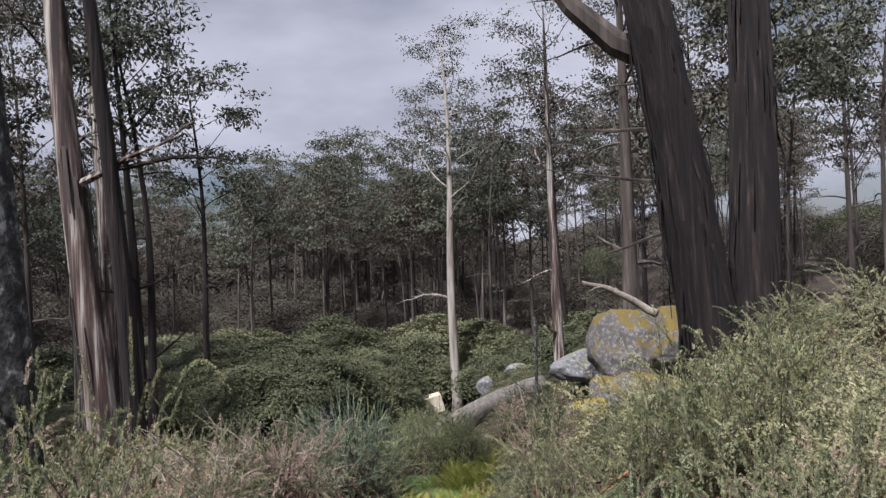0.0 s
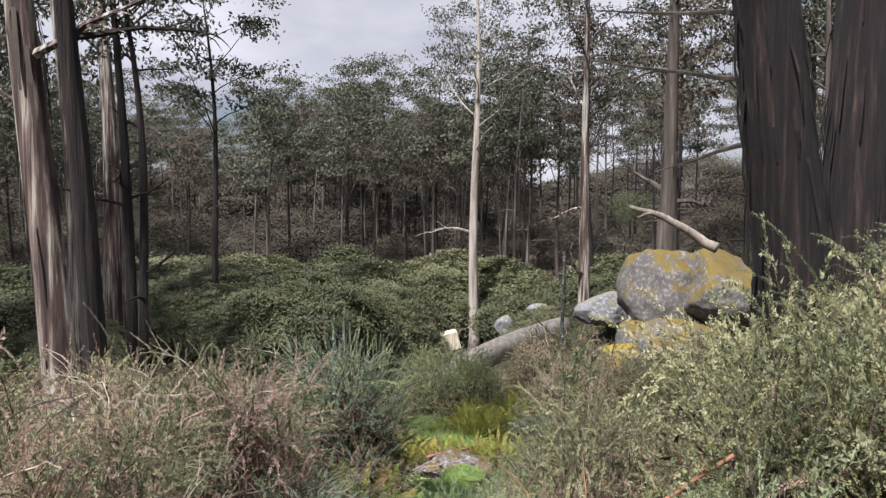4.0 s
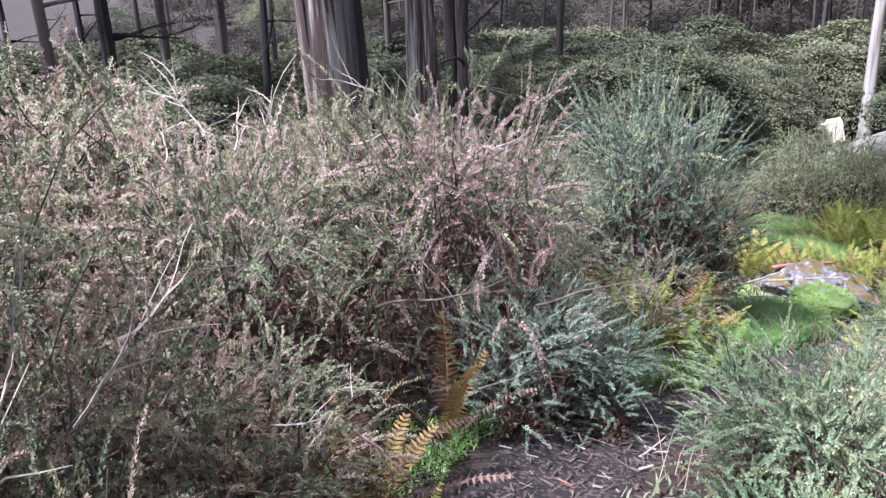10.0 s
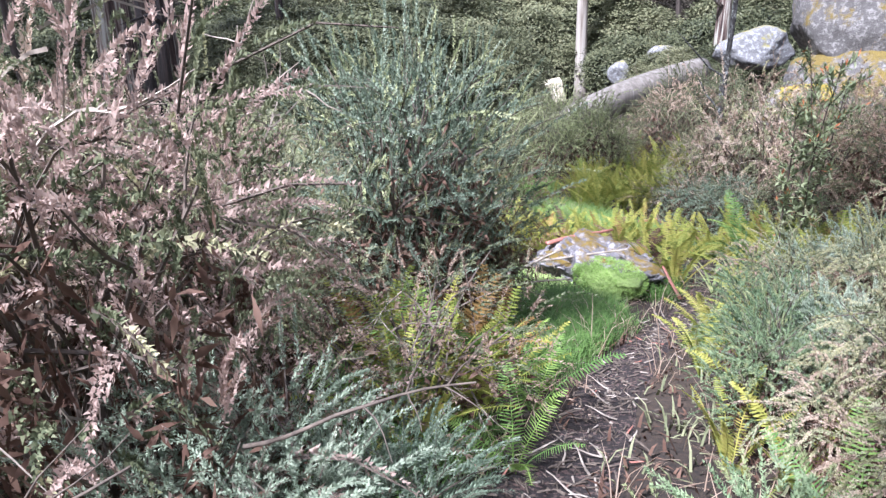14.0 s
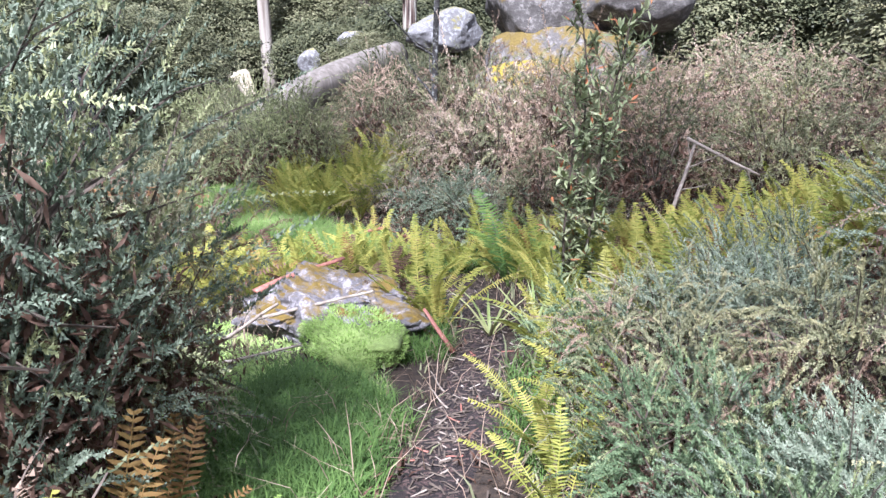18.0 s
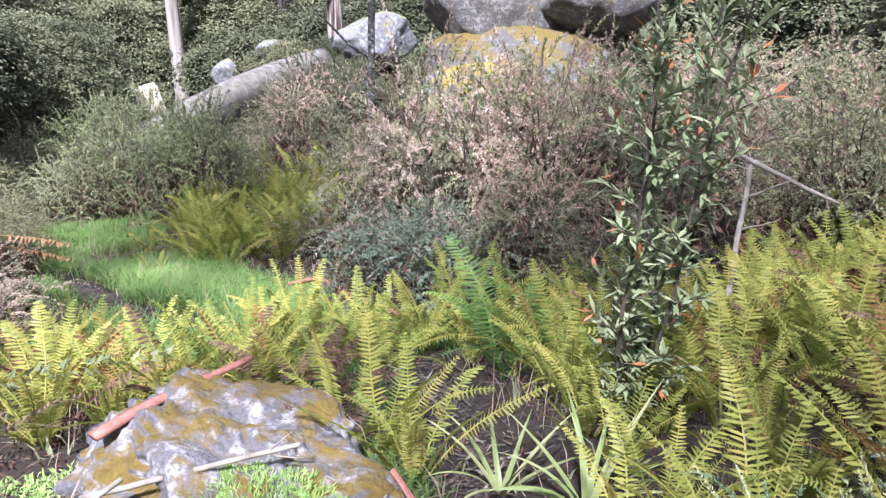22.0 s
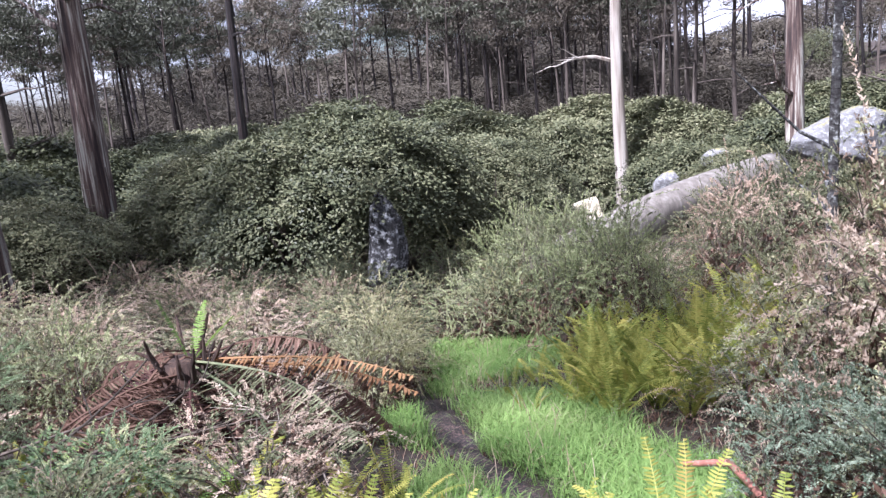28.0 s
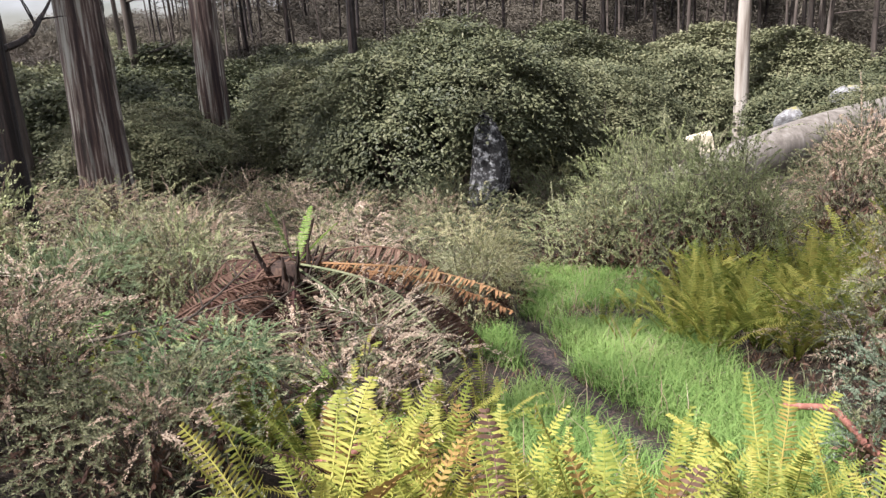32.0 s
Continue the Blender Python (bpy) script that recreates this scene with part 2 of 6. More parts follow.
FERN_GREEN = leaf_material("green_fronds", [(0.06, 0.13, 0.04), (0.14, 0.25, 0.07), (0.25, 0.38, 0.09), (0.38, 0.49, 0.13)], 0.5, 1.7, 0.25, 0.35)
FERN_BROWN = leaf_material("brown_dead_fronds", [(0.035, 0.018, 0.013), (0.085, 0.048, 0.034), (0.17, 0.105, 0.075), (0.31, 0.22, 0.165)], 0.75, 2.0, 0.3, 0.2)
MAROON = leaf_material("dark_maroon_fronds", [(0.018, 0.008, 0.008), (0.045, 0.02, 0.018), (0.085, 0.042, 0.036), (0.15, 0.085, 0.07)], 0.75, 2.0, 0.3, 0.1)
RUST_BROWN = leaf_material("rust_brown_fronds", [(0.07, 0.032, 0.016), (0.15, 0.075, 0.035), (0.25, 0.14, 0.065), (0.36, 0.23, 0.12)], 0.75, 2.0, 0.3, 0.2)
UNDER = leaf_material("brown_understorey", [(0.03, 0.026, 0.02), (0.06, 0.053, 0.041), (0.10, 0.089, 0.067), (0.155, 0.14, 0.107)], 0.7, 0.3, 0.2)
FERN_ORANGE = leaf_material("orange_dead_fronds", [(0.12, 0.07, 0.03), (0.23, 0.14, 0.05), (0.34, 0.23, 0.08), (0.42, 0.32, 0.12)], 0.7, 2.0, 0.3, 0.3)
GRASS = leaf_material("fresh_grass", [(0.045, 0.085, 0.028), (0.095, 0.175, 0.048), (0.17, 0.28, 0.075), (0.28, 0.39, 0.13)], 0.5, 1.2, 0.4, 0.35)
GRASS_LIME = leaf_material("lime_ground_cover", [(0.13, 0.22, 0.06), (0.25, 0.38, 0.10), (0.36, 0.50, 0.16), (0.46, 0.58, 0.24)], 0.5, 1.2, 0.4, 0.35)
THICKET = leaf_material("olive_thicket_leaves", [(0.020, 0.026, 0.015), (0.05, 0.06, 0.033), (0.088, 0.098, 0.052), (0.14, 0.148, 0.08), (0.21, 0.21, 0.12)], 0.5, 1.1, 0.55)
GUM = leaf_material("gum_leaves", [(0.035, 0.040, 0.028), (0.065, 0.071, 0.049), (0.105, 0.112, 0.078), (0.16, 0.165, 0.12)], 0.5, 0.35, 0.25)
GUM_BROWN = leaf_material("browned_gum_leaves", [(0.045, 0.039, 0.031), (0.08, 0.069, 0.053), (0.12, 0.105, 0.08), (0.17, 0.152, 0.118)], 0.6, 0.35, 0.25)
WARATAH = leaf_material("sapling_leaves", [(0.08, 0.112, 0.055), (0.16, 0.205, 0.10), (0.26, 0.305, 0.16), (0.42, 0.44, 0.28)], 0.4, through_light=0.2)
RED_TIP = leaf_material("red_leaf_tips", [(0.30, 0.09, 0.04), (0.42, 0.16, 0.07), (0.45, 0.24, 0.11)], 0.45)
VIVID = leaf_material("vivid_green_leaves", [(0.05, 0.085, 0.042), (0.11, 0.17, 0.085), (0.20, 0.275, 0.145), (0.31, 0.375, 0.22), (0.43, 0.47, 0.31)], through_light=0.2)
STRAP = leaf_material("strap_leaves", [(0.12, 0.17, 0.05), (0.22, 0.28, 0.10), (0.36, 0.38, 0.18), (0.48, 0.46, 0.26)], 0.4)
TWIG = wood_material("grey_twigs", [(0.3, (0.035, 0.026, 0.02)), (0.7, (0.15, 0.12, 0.092))], (30, 30, 4), 0.3, 0.85, 0.01)
TWIG_PALE = wood_material("bleached_twigs", [(0.3, (0.19, 0.155, 0.12)), (0.7, (0.42, 0.365, 0.30))], (30, 30, 4), 0.3, 0.8, 0.01)
TWIG_RED = wood_material("reddish_dry_twigs", [(0.3, (0.07, 0.042, 0.032)), (0.7, (0.25, 0.165, 0.13))], (30, 30, 4), 0.3, 0.8, 0.01)
DEADWOOD = wood_material("bleached_deadwood", [(0.25, (0.11, 0.09, 0.07)), (0.5, (0.26, 0.225, 0.185)), (0.75, (0.42, 0.375, 0.32))], (14, 14, 2), 0.6, 0.8, 0.02)
BARK_DARK = wood_material("dark_stringy_bark", [(0.42, (0.007, 0.005, 0.005)), (0.54, (0.016, 0.011, 0.010)), (0.63, (0.04, 0.027, 0.022)), (0.76, (0.16, 0.12, 0.10))], (15, 15, 0.8), 1.0, 0.95, 0.09)
BARK_STRIPED = wood_material("peeling_grey_gum_bark", [(0.40, (0.022, 0.013, 0.012)), (0.48, (0.075, 0.047, 0.038)), (0.53, (0.17, 0.135, 0.112)), (0.58, (0.34, 0.33, 0.285)), (0.75, (0.50, 0.49, 0.43))], (9, 9, 0.42), 0.9, 0.8, 0.05)
BARK_LICHEN = wood_material("lichen_grey_bark", [(0.42, (0.018, 0.016, 0.015)), (0.55, (0.06, 0.06, 0.056)), (0.60, (0.20, 0.21, 0.20)), (0.75, (0.34, 0.36, 0.35))], (22, 22, 14), 0.9, 0.95, 0.05)
BARK_PALE = wood_material("pale_gum_bark", [(0.35, (0.14, 0.11, 0.085)), (0.5, (0.31, 0.28, 0.24)), (0.7, (0.47, 0.445, 0.40))], (5, 5, 0.35), 0.5, 0.75, 0.03)
BARK_FAR = wood_material("grey_brown_bark", [(0.38, (0.03, 0.024, 0.02)), (0.55, (0.085, 0.069, 0.057)), (0.74, (0.21, 0.185, 0.155))], (5, 5, 0.35), 0.6, 0.9, 0.05)
BARK_RED = wood_material("red_brown_bark_strip", [(0.3, (0.16, 0.06, 0.045)), (0.55, (0.32, 0.135, 0.10)), (0.75, (0.46, 0.26, 0.20))], (40, 40, 3), 0.4, 0.6, 0.01)
ORANGE_WOOD = wood_material("orange_brown_stick", [(0.3, (0.15, 0.06, 0.03)), (0.55, (0.29, 0.13, 0.07)), (0.75, (0.40, 0.24, 0.15))], (40, 40, 3), 0.4, 0.7, 0.01)
FIBRE = wood_material("tree_fern_fibre", [(0.3, (0.012, 0.007, 0.005)), (0.55, (0.045, 0.026, 0.018)), (0.75, (0.12, 0.075, 0.05))], (30, 30, 6), 1.0, 1.0, 0.04)
LOG = wood_material("weathered_log", [(0.3, (0.07, 0.06, 0.05)), (0.5, (0.145, 0.13, 0.112)), (0.72, (0.25, 0.235, 0.21))], (9, 9, 0.8), 0.7, 0.85, 0.03)
CUT_WOOD = wood_material("fresh_cut_wood", [(0.3, (0.46, 0.40, 0.28)), (0.7, (0.66, 0.60, 0.47))], (12, 12, 3), 0.25, 0.7, 0.01)
CHAR = wood_material("charred_stump", [(0.3, (0.012, 0.010, 0.009)), (0.7, (0.075, 0.06, 0.05))], (16, 16, 2), 0.9, 0.95, 0.03)
GRANITE_MOSS = rock_material("mossy_granite", (0.16, 0.153, 0.16), (0.36, 0.345, 0.36), (0.19, 0.13, 0.022), 0.0, 3.2)
GRANITE = rock_material("pale_granite", (0.19, 0.19, 0.19), (0.34, 0.35, 0.36), (0.30, 0.27, 0.06), -0.02, 1.2)
BOULDER = rock_material("lichen_boulder", (0.12, 0.113, 0.105), (0.23, 0.22, 0.205), (0.185, 0.135, 0.03), 0.08, 2.6)
MOSS_SLAB = rock_material("yellow_moss_slab", (0.15, 0.135, 0.12), (0.25, 0.235, 0.22), (0.36, 0.265, 0.025), 0.06, 2.6)
MOSS_GREEN = rock_material("lime_moss", (0.12, 0.16, 0.05), (0.20, 0.27, 0.08), (0.22, 0.31, 0.085), 0.3, 3.0)
SPECKLED = rock_material("white_speckled_rock", (0.022, 0.022, 0.022), (0.34, 0.35, 0.35), (0.12, 0.13, 0.05), -0.1, 1.2)


# ---------------------------------------------------------------- mesh helpers
class Acc:
    """Gathers vertices and faces of one mesh."""
    def __init__(self):
        self.v, self.f = [], []

    def leaf(self, p, d, up, length, width, fold=0.0):
        """A pointed leaf from p along d; up is about its face's normal."""
        side = d.cross(up)
        if side.length < 1e-5:
            side = d.orthogonal()
        side.normalize()
        nrm = side.cross(d)
        mid = p + d * (length * 0.5) - nrm * (length * fold)
        tip = p + d * length - nrm * (length * fold * 2.5)
        k = len(self.v)
        self.v += [p, mid + side * (width * 0.5), tip, mid - side * (width * 0.5)]
        self.f.append((k, k + 1, k + 2, k + 3))

    def needle(self, p, d, length, width, rng):
        side = d.cross(Vector((rng.random() - 0.5, rng.random() - 0.5, rng.random() - 0.2)))
        if side.length < 1e-4:
            return
        side *= width * 0.5 / side.length
        k = len(self.v)
        self.v += [p - side, p + d * (length * 0.45) + side, p + d * length]
        self.f.append((k, k + 1, k + 2))

    def tube(self, pts, radii, n=5, cap=True):
        k0, rings = len(self.v), len(pts)
        ref = Vector((0.31, 0.77, 0.55))
        for i, p in enumerate(pts):
            d = (pts[min(i + 1, rings - 1)] - pts[max(i - 1, 0)])
            d = d.normalized() if d.length > 1e-9 else Vector((0, 0, 1))
            a = d.cross(ref)
            if a.length < 0.05:
                a = d.orthogonal()
            a.normalize()
            b = d.cross(a)
            for j in range(n):
                t = 2 * math.pi * j / n
                self.v.append(p + (a * math.cos(t) + b * math.sin(t)) * radii[i])
        for i in range(rings - 1):
            for j in range(n):
                a, b = k0 + i * n + j, k0 + i * n + (j + 1) % n
                self.f.append((a, b, b + n, a + n))
        if cap:
            self.f.append(tuple(k0 + (rings - 1) * n + j for j in range(n)))
            self.f.append(tuple(k0 + j for j in reversed(range(n))))

    def mesh(self, name, mat, smooth=False):
        me = bpy.data.meshes.new(name)
        me.from_pydata([tuple(v) for v in self.v], [], self.f)
        if smooth:
            me.polygons.foreach_set("use_smooth", [True] * len(me.polygons))
        me.materials.append(mat)
        return me


def part(name, me, parent, label="", m=None, kind=""):
    ob = new(name, me)
    ob.parent = parent
    if m is not None:
        ob.matrix_basis = m
    return tagged(ob, label, kind=kind)


def thing(name, label, category, group="", m=None, kind="", me=None):
    ob = new(name, me)
    if m is not None:
        ob.matrix_basis = m
    return tagged(ob, label, category, group, kind)


def unit(rng, up=0.0):
    v = Vector((rng.gauss(0, 1), rng.gauss(0, 1), rng.gauss(0, 1) + up))
    return v.normalized()


def arc(p, d, length, droop, k, rng, wobble=0.05):
    """Points of a curved shoot from p along d that bends down (droop above 0) or up."""
    pts, d, step = [p.copy()], d.copy(), length / k
    for _ in range(k):
        d = (d + Vector((rng.gauss(0, wobble), rng.gauss(0, wobble), -droop / k + rng.gauss(0, wobble)))).normalized()
        pts.append(pts[-1] + d * step)
    return pts


def along(pts, t):
    s = t * (len(pts) - 1)
    i = min(int(s), len(pts) - 2)
    return pts[i].lerp(pts[i + 1], s - i), (pts[i + 1] - pts[i]).normalized()


# ---------------------------------------------------------------- the lie of the land
def smooth_step(a, b, v):
    t = min(1.0, max(0.0, (v - a) / (b - a)))
    return t * t * (3 - 2 * t)


FALL_Y = [-400, -20, 0, 5.3, 9.1, 11.4, 14.2, 18, 22, 28, 36, 46, 70, 120, 300, 900]
FALL_Z = [60, 4.0, 0.15, -1.22, -2.1, -2.72, -3.35, -4.15, -4.8, -5.6, -6.4, -7.0, -7.2, -6.0, -2.0, 0.0]


def track_x(y):
    """The middle of the walking track."""
    return float(np.interp(y, [-5, 0, 2.5, 4.5, 5.8, 6.7, 7.4, 8.5, 9.2, 10, 10.6, 11.7, 12.4, 13.1, 13.7, 14.5, 16.2, 17, 18.6, 21, 26], [0.0, 0.0, 0.15, -0.3, -0.85, -0.8, -0.68, -0.32, -0.2, 0.0, 0.3, 0.75, 0.92, 1.0, 0.9, 0.35, -0.8, -1.1, -1.85, -2.6, -3.8]))


def land(x, y):
    z = float(np.interp(y, FALL_Y, FALL_Z))
    z = (z + float(np.interp(y - 1.2, FALL_Y, FALL_Z)) + float(np.interp(y + 1.2, FALL_Y, FALL_Z))) / 3
    z += 2.1 * math.exp(-((x - 4.4) / 2.1) ** 2 - ((y - 8.3) / 3.3) ** 2)
    z += 1.3 * math.exp(-((x - 5.6) / 3.2) ** 2 - ((y - 20.5) / 4.5) ** 2)
    z += 0.14 * max(0.0, x - 5.0) * smooth_step(60, 20, abs(x)) * smooth_step(-10, 10, y)
    z += 3.5 * smooth_step(15, 60, x) * smooth_step(10, 60, y)
    z += 0.45 * math.exp(-((x + 4.5) / 2.5) ** 2 - ((y - 9.8) / 4.0) ** 2)
    near = smooth_step(120, 25, abs(y)) * smooth_step(80, 20, abs(x))
    z += near * 0.10 * noise.noise(Vector((x * 0.55, y * 0.55, 1.7))) + near * 0.03 * noise.noise(Vector((x * 2.3, y * 2.3, 4.1)))
    off = abs(x - track_x(y))
    if -3 < y < 26:
        z -= 0.05 * math.exp(-(off / 0.28) ** 2)
    return z


def graded(lo, hi, step, far, grow=1.16):
    c = list(np.arange(lo, hi + 1e-6, step))
    s, a = step, lo
    while a > -far:
        s *= grow
        a -= s
        c.insert(0, a)
    s, a = step, hi
    while a < far:
        s *= grow
        a += s
        c.append(a)
    return c


# ---------------------------------------------------------------- plant builders
class Leaves:
    """Gathers many pointed leaves as arrays, for one mesh."""
    def __init__(self):
        self.v = []

    def add(self, p, d, up, length, width):
        """Leaves from the points p along d; up is about each face's normal."""
        side = np.cross(d, up)
        side /= np.linalg.norm(side, axis=1, keepdims=True) + 1e-9
        nrm = np.cross(side, d)
        length, width = length[:, None], width[:, None]
        mid = p + d * length * 0.52
        tip = p + d * length - nrm * length * 0.14
        self.v.append(np.stack((p, mid + side * width * 0.5, tip, mid - side * width * 0.5), 1))

    def needles(self, p, d, up, length, width):
        """Small narrow leaves of three corners."""
        side = np.cross(d, up)
        side /= np.linalg.norm(side, axis=1, keepdims=True) + 1e-9
        a = p + d * length[:, None] * 0.3
        side = side * width[:, None] * 0.5
        self.v.append(np.stack((a - side, a + side, p + d * length[:, None]), 1))

    def mesh(self, name, mat):
        v = np.concatenate(self.v)
        n, k = v.shape[:2]
        me = bpy.data.meshes.new(name)
        me.vertices.add(k * n)
        me.vertices.foreach_set("co", v.astype(np.float32).ravel())
        me.loops.add(k * n)
        me.loops.foreach_set("vertex_index", np.arange(k * n, dtype=np.int32))
        me.polygons.add(n)
        me.polygons.foreach_set("loop_start", np.arange(0, k * n, k, dtype=np.int32))
        me.update(calc_edges=True)
        me.materials.append(mat)
        return me


def many_units(g, n, up=0.0):
    v = g.normal(size=(n, 3))
    v[:, 2] += up
    return v / np.linalg.norm(v, axis=1, keepdims=True)


def shrub_meshes(name, seed, mat, tip=None, tip_share=0.4, dry=None, dry_share=0.0, h=1.0, r=0.62, shoots=520, shoot_len=0.19, leaf=(0.0142, 0.006), per=104, up=0.45, droop=0.5, lumps=13, plumes=26, bare=0, fill=2300, fill_leaf=(0.05, 0.01)):
    """A dense heath shrub: stems to a dozen billows, each set with leafy shoots that arch over; dark brown leaves added
    inside stand in for deep shade.
    Gives (part name, mesh) pairs."""
    rng, g = random.Random(seed), np.random.default_rng(seed)
    wood, green, brown, tips, inner = Acc(), Leaves(), Leaves(), Leaves(), Leaves()
    centre, size, dead = [], [], []
    for i in range(lumps):
        a = i * 2.4 + rng.uniform(-0.4, 0.4)
        ring = 0.56 * math.sqrt((i + 0.4) / lumps)
        top = h * 0.80 * math.sqrt(1 - ring * ring) * rng.uniform(0.72, 1.06)
        lr = r * rng.uniform(0.24, 0.40)
        c = Vector((math.cos(a) * ring * r, math.sin(a) * ring * r, top - lr * 0.5))
        centre.append(c); size.append(lr); dead.append(rng.random() < dry_share)
        if i % 2 == 0 or ring > 0.5:
            low = Vector((c.x * 1.12, c.y * 1.12, h * rng.uniform(0.16, 0.36)))
            centre.append(low); size.append(r * rng.uniform(0.24, 0.36)); dead.append(rng.random() < dry_share)
        stem = [Vector((c.x * 0.12, c.y * 0.12, -0.08)).lerp(c, t) + Vector((c.x, c.y, 0)) * (-0.35 * math.sin(t * 3.1)) + unit(rng) * 0.015 for t in (0, 0.2, 0.4, 0.6, 0.8, 1.0)]
        wood.tube(stem, [0.009 * h * (1 - 0.13 * k) for k in range(6)], 5, False)
        for _ in range(5):
            p, d = along(stem, rng.uniform(0.4, 0.98))
            wood.tube(arc(p, (unit(rng, 0.3) + d * 0.5).normalized(), r * rng.uniform(0.25, 0.5), 0.0, 3, rng, 0.15), [0.0042, 0.0034, 0.0026, 0.0014], 3, False)
    cs, ls, ds = np.array([tuple(c) for c in centre]), np.array(size), np.array(dead)
    weight = ls ** 2 / (ls ** 2).sum()

    def leafy(n, length, per, reach, sag, lift):
        k = g.choice(len(ls), n, p=weight)
        u = many_units(g, n, 0.35)
        p0 = cs[k] + u * (ls[k] * g.uniform(reach[0], reach[1], n))[:, None] * np.array((1, 1, 0.85))
        out = p0 * np.array((1, 1, 0)) / (np.linalg.norm(p0[:, :2], axis=1)[:, None] + 0.08)
        d0 = u * 0.75 + out * 0.35 + many_units(g, n) * 0.35 + np.array((0, 0, lift))
        d0 /= np.linalg.norm(d0, axis=1, keepdims=True)
        ln = length * g.uniform(0.55, 1.3, n)
        bend = sag * g.uniform(0.3, 1.3, n) * ln
        gone = (ds[k] | (g.random(n) < dry_share * 0.35)) & (dry is not None)
        young = (g.random(n) < (tip_share if tip else 0.0)) & (p0[:, 2] > 0.3 * h)
        s = np.linspace(0.05, 1.0, per)[None, :] + g.uniform(-0.02, 0.02, (n, per))
        pts = p0[:, None, :] + d0[:, None, :] * (ln[:, None] * s)[..., None]
        pts[..., 2] -= bend[:, None] * s * s
        tan = d0[:, None, :] * np.ones((1, per, 1))
        tan[..., 2] -= 2 * (bend / ln)[:, None] * s
        tan /= np.linalg.norm(tan, axis=2, keepdims=True)
        w = many_units(g, n * per).reshape(n, per, 3)
        w -= tan * (w * tan).sum(2, keepdims=True)
        w /= np.linalg.norm(w, axis=2, keepdims=True) + 1e-6
        way = tan * 0.8 + w * g.uniform(0.5, 1.0, (n, per, 1)) + np.array((0, 0, 0.12))
        way /= np.linalg.norm(way, axis=2, keepdims=True)
        face = tan * 0.35 - w * 0.3 + many_units(g, n * per).reshape(n, per, 3) * 0.4 + np.array((0, -0.3, 0.9))
        size = (1.1 - 0.45 * s) * g.uniform(0.7, 1.25, (n, per))
        gone_l = np.repeat(gone[:, None], per, 1)
        tip_l = young[:, None] & (s > 0.42) & ~gone_l
        for store, pick in ((brown, gone_l), (tips, tip_l), (green, ~gone_l & ~tip_l)):
            if pick.any():
                store.needles(pts[pick], way[pick], face[pick], leaf[0] * size[pick], leaf[1] * size[pick])
        for q in range(0, n, 5):
            e = [Vector(pts[q, int(f * (per - 1))]) for f in (0, 0.5, 0.95)]
            wood.tube(e, [0.0022, 0.0017, 0.0009], 3, False)

    leafy(shoots, shoot_len, per, (0.35, 0.95), droop, up)
    if plumes:
        leafy(plumes, shoot_len * 2.1, int(per * 2.2), (0.6, 0.95), droop * 1.25, up + 0.25)
    # dark brown leaves packed into the billows, added to deepen the shade inside
    if fill:
        k = g.choice(len(ls), fill, p=weight)
        p = cs[k] + many_units(g, fill, -0.3) * (ls[k] * g.uniform(0, 0.6, fill))[:, None]
        p[:, 2] = np.maximum(p[:, 2] * g.uniform(0.25, 0.85, fill), 0.02)
        inner.add(p, many_units(g, fill), many_units(g, fill), fill_leaf[0] * g.uniform(0.6, 1.3, fill), fill_leaf[1] * g.uniform(0.6, 1.3, fill))
    pale = Acc()
    for _ in range(bare):
        a = rng.uniform(0, 6.28)
        p = Vector((math.cos(a) * r * 0.5 * rng.random(), math.sin(a) * r * 0.5 * rng.random(), h * rng.uniform(0.3, 0.75)))
        tw = arc(p, (unit(rng, 0.3) + Vector((math.cos(a), math.sin(a), 0)) * 0.8).normalized(), r * rng.uniform(0.25, 0.5), 0.2, 6, rng, 0.16)
        pale.tube(tw, [0.0036, 0.0032, 0.0028, 0.0024, 0.002, 0.0015, 0.001], 3, False)
        for j in range(4):
            q, qd = along(tw, rng.uniform(0.3, 0.9))
            pale.tube(arc(q, (qd + unit(rng) * 0.8).normalized(), r * rng.uniform(0.12, 0.3), 0.1, 3, rng, 0.15), [0.0022, 0.0018, 0.0014, 0.0008], 3, False)
    every = np.concatenate([v[:, 0] for store in (green, brown, tips) for v in store.v])
    kz = 1.03 * h / np.quantile(every[:, 2], 0.985)
    kr = 1.06 * r / np.quantile(np.linalg.norm(every[:, :2], axis=1), 0.985)
    for store in (green, brown, tips, inner):
        store.v = [v * np.array((kr, kr, kz)) for v in store.v]
    for acc in (wood, pale):
        acc.v = [Vector((v.x * kr, v.y * kr, v.z * kz)) for v in acc.v]
    out = [("branchwork", wood.mesh(name + "_stems", TWIG)), ("foliage", green.mesh(name + "_foliage", mat))]
    if fill:
        out.append(("inner_foliage", inner.mesh(name + "_inner", FERN_BROWN)))
    if bare:
        out.append(("deadwood", pale.mesh(name + "_bare", TWIG_PALE)))
    if brown.v:
        out.append(("dry_foliage", brown.mesh(name + "_dry", dry)))
    if tips.v:
        out.append(("new_growth", tips.mesh(name + "_tips", tip)))
    return out


def make_thing(name, pieces, label, category, group, m):
    t = thing(name, label, category, group, m)
    for pn, me in pieces:
        part(pn, me, t, "", None, "stuff" if pn in ("branchwork", "deadwood", "foliage", "dry_foliage", "crown", "hanging_bark", "new_growth", "inner_foliage") else "")
    return t


def place_copy(ob, m):
    """A copy at the pose m, whatever the size of the first one."""
    return copy_thing(ob, m @ Matrix.Diagonal((1 / ob.scale.x, 1 / ob.scale.y, 1 / ob.scale.z, 1)))


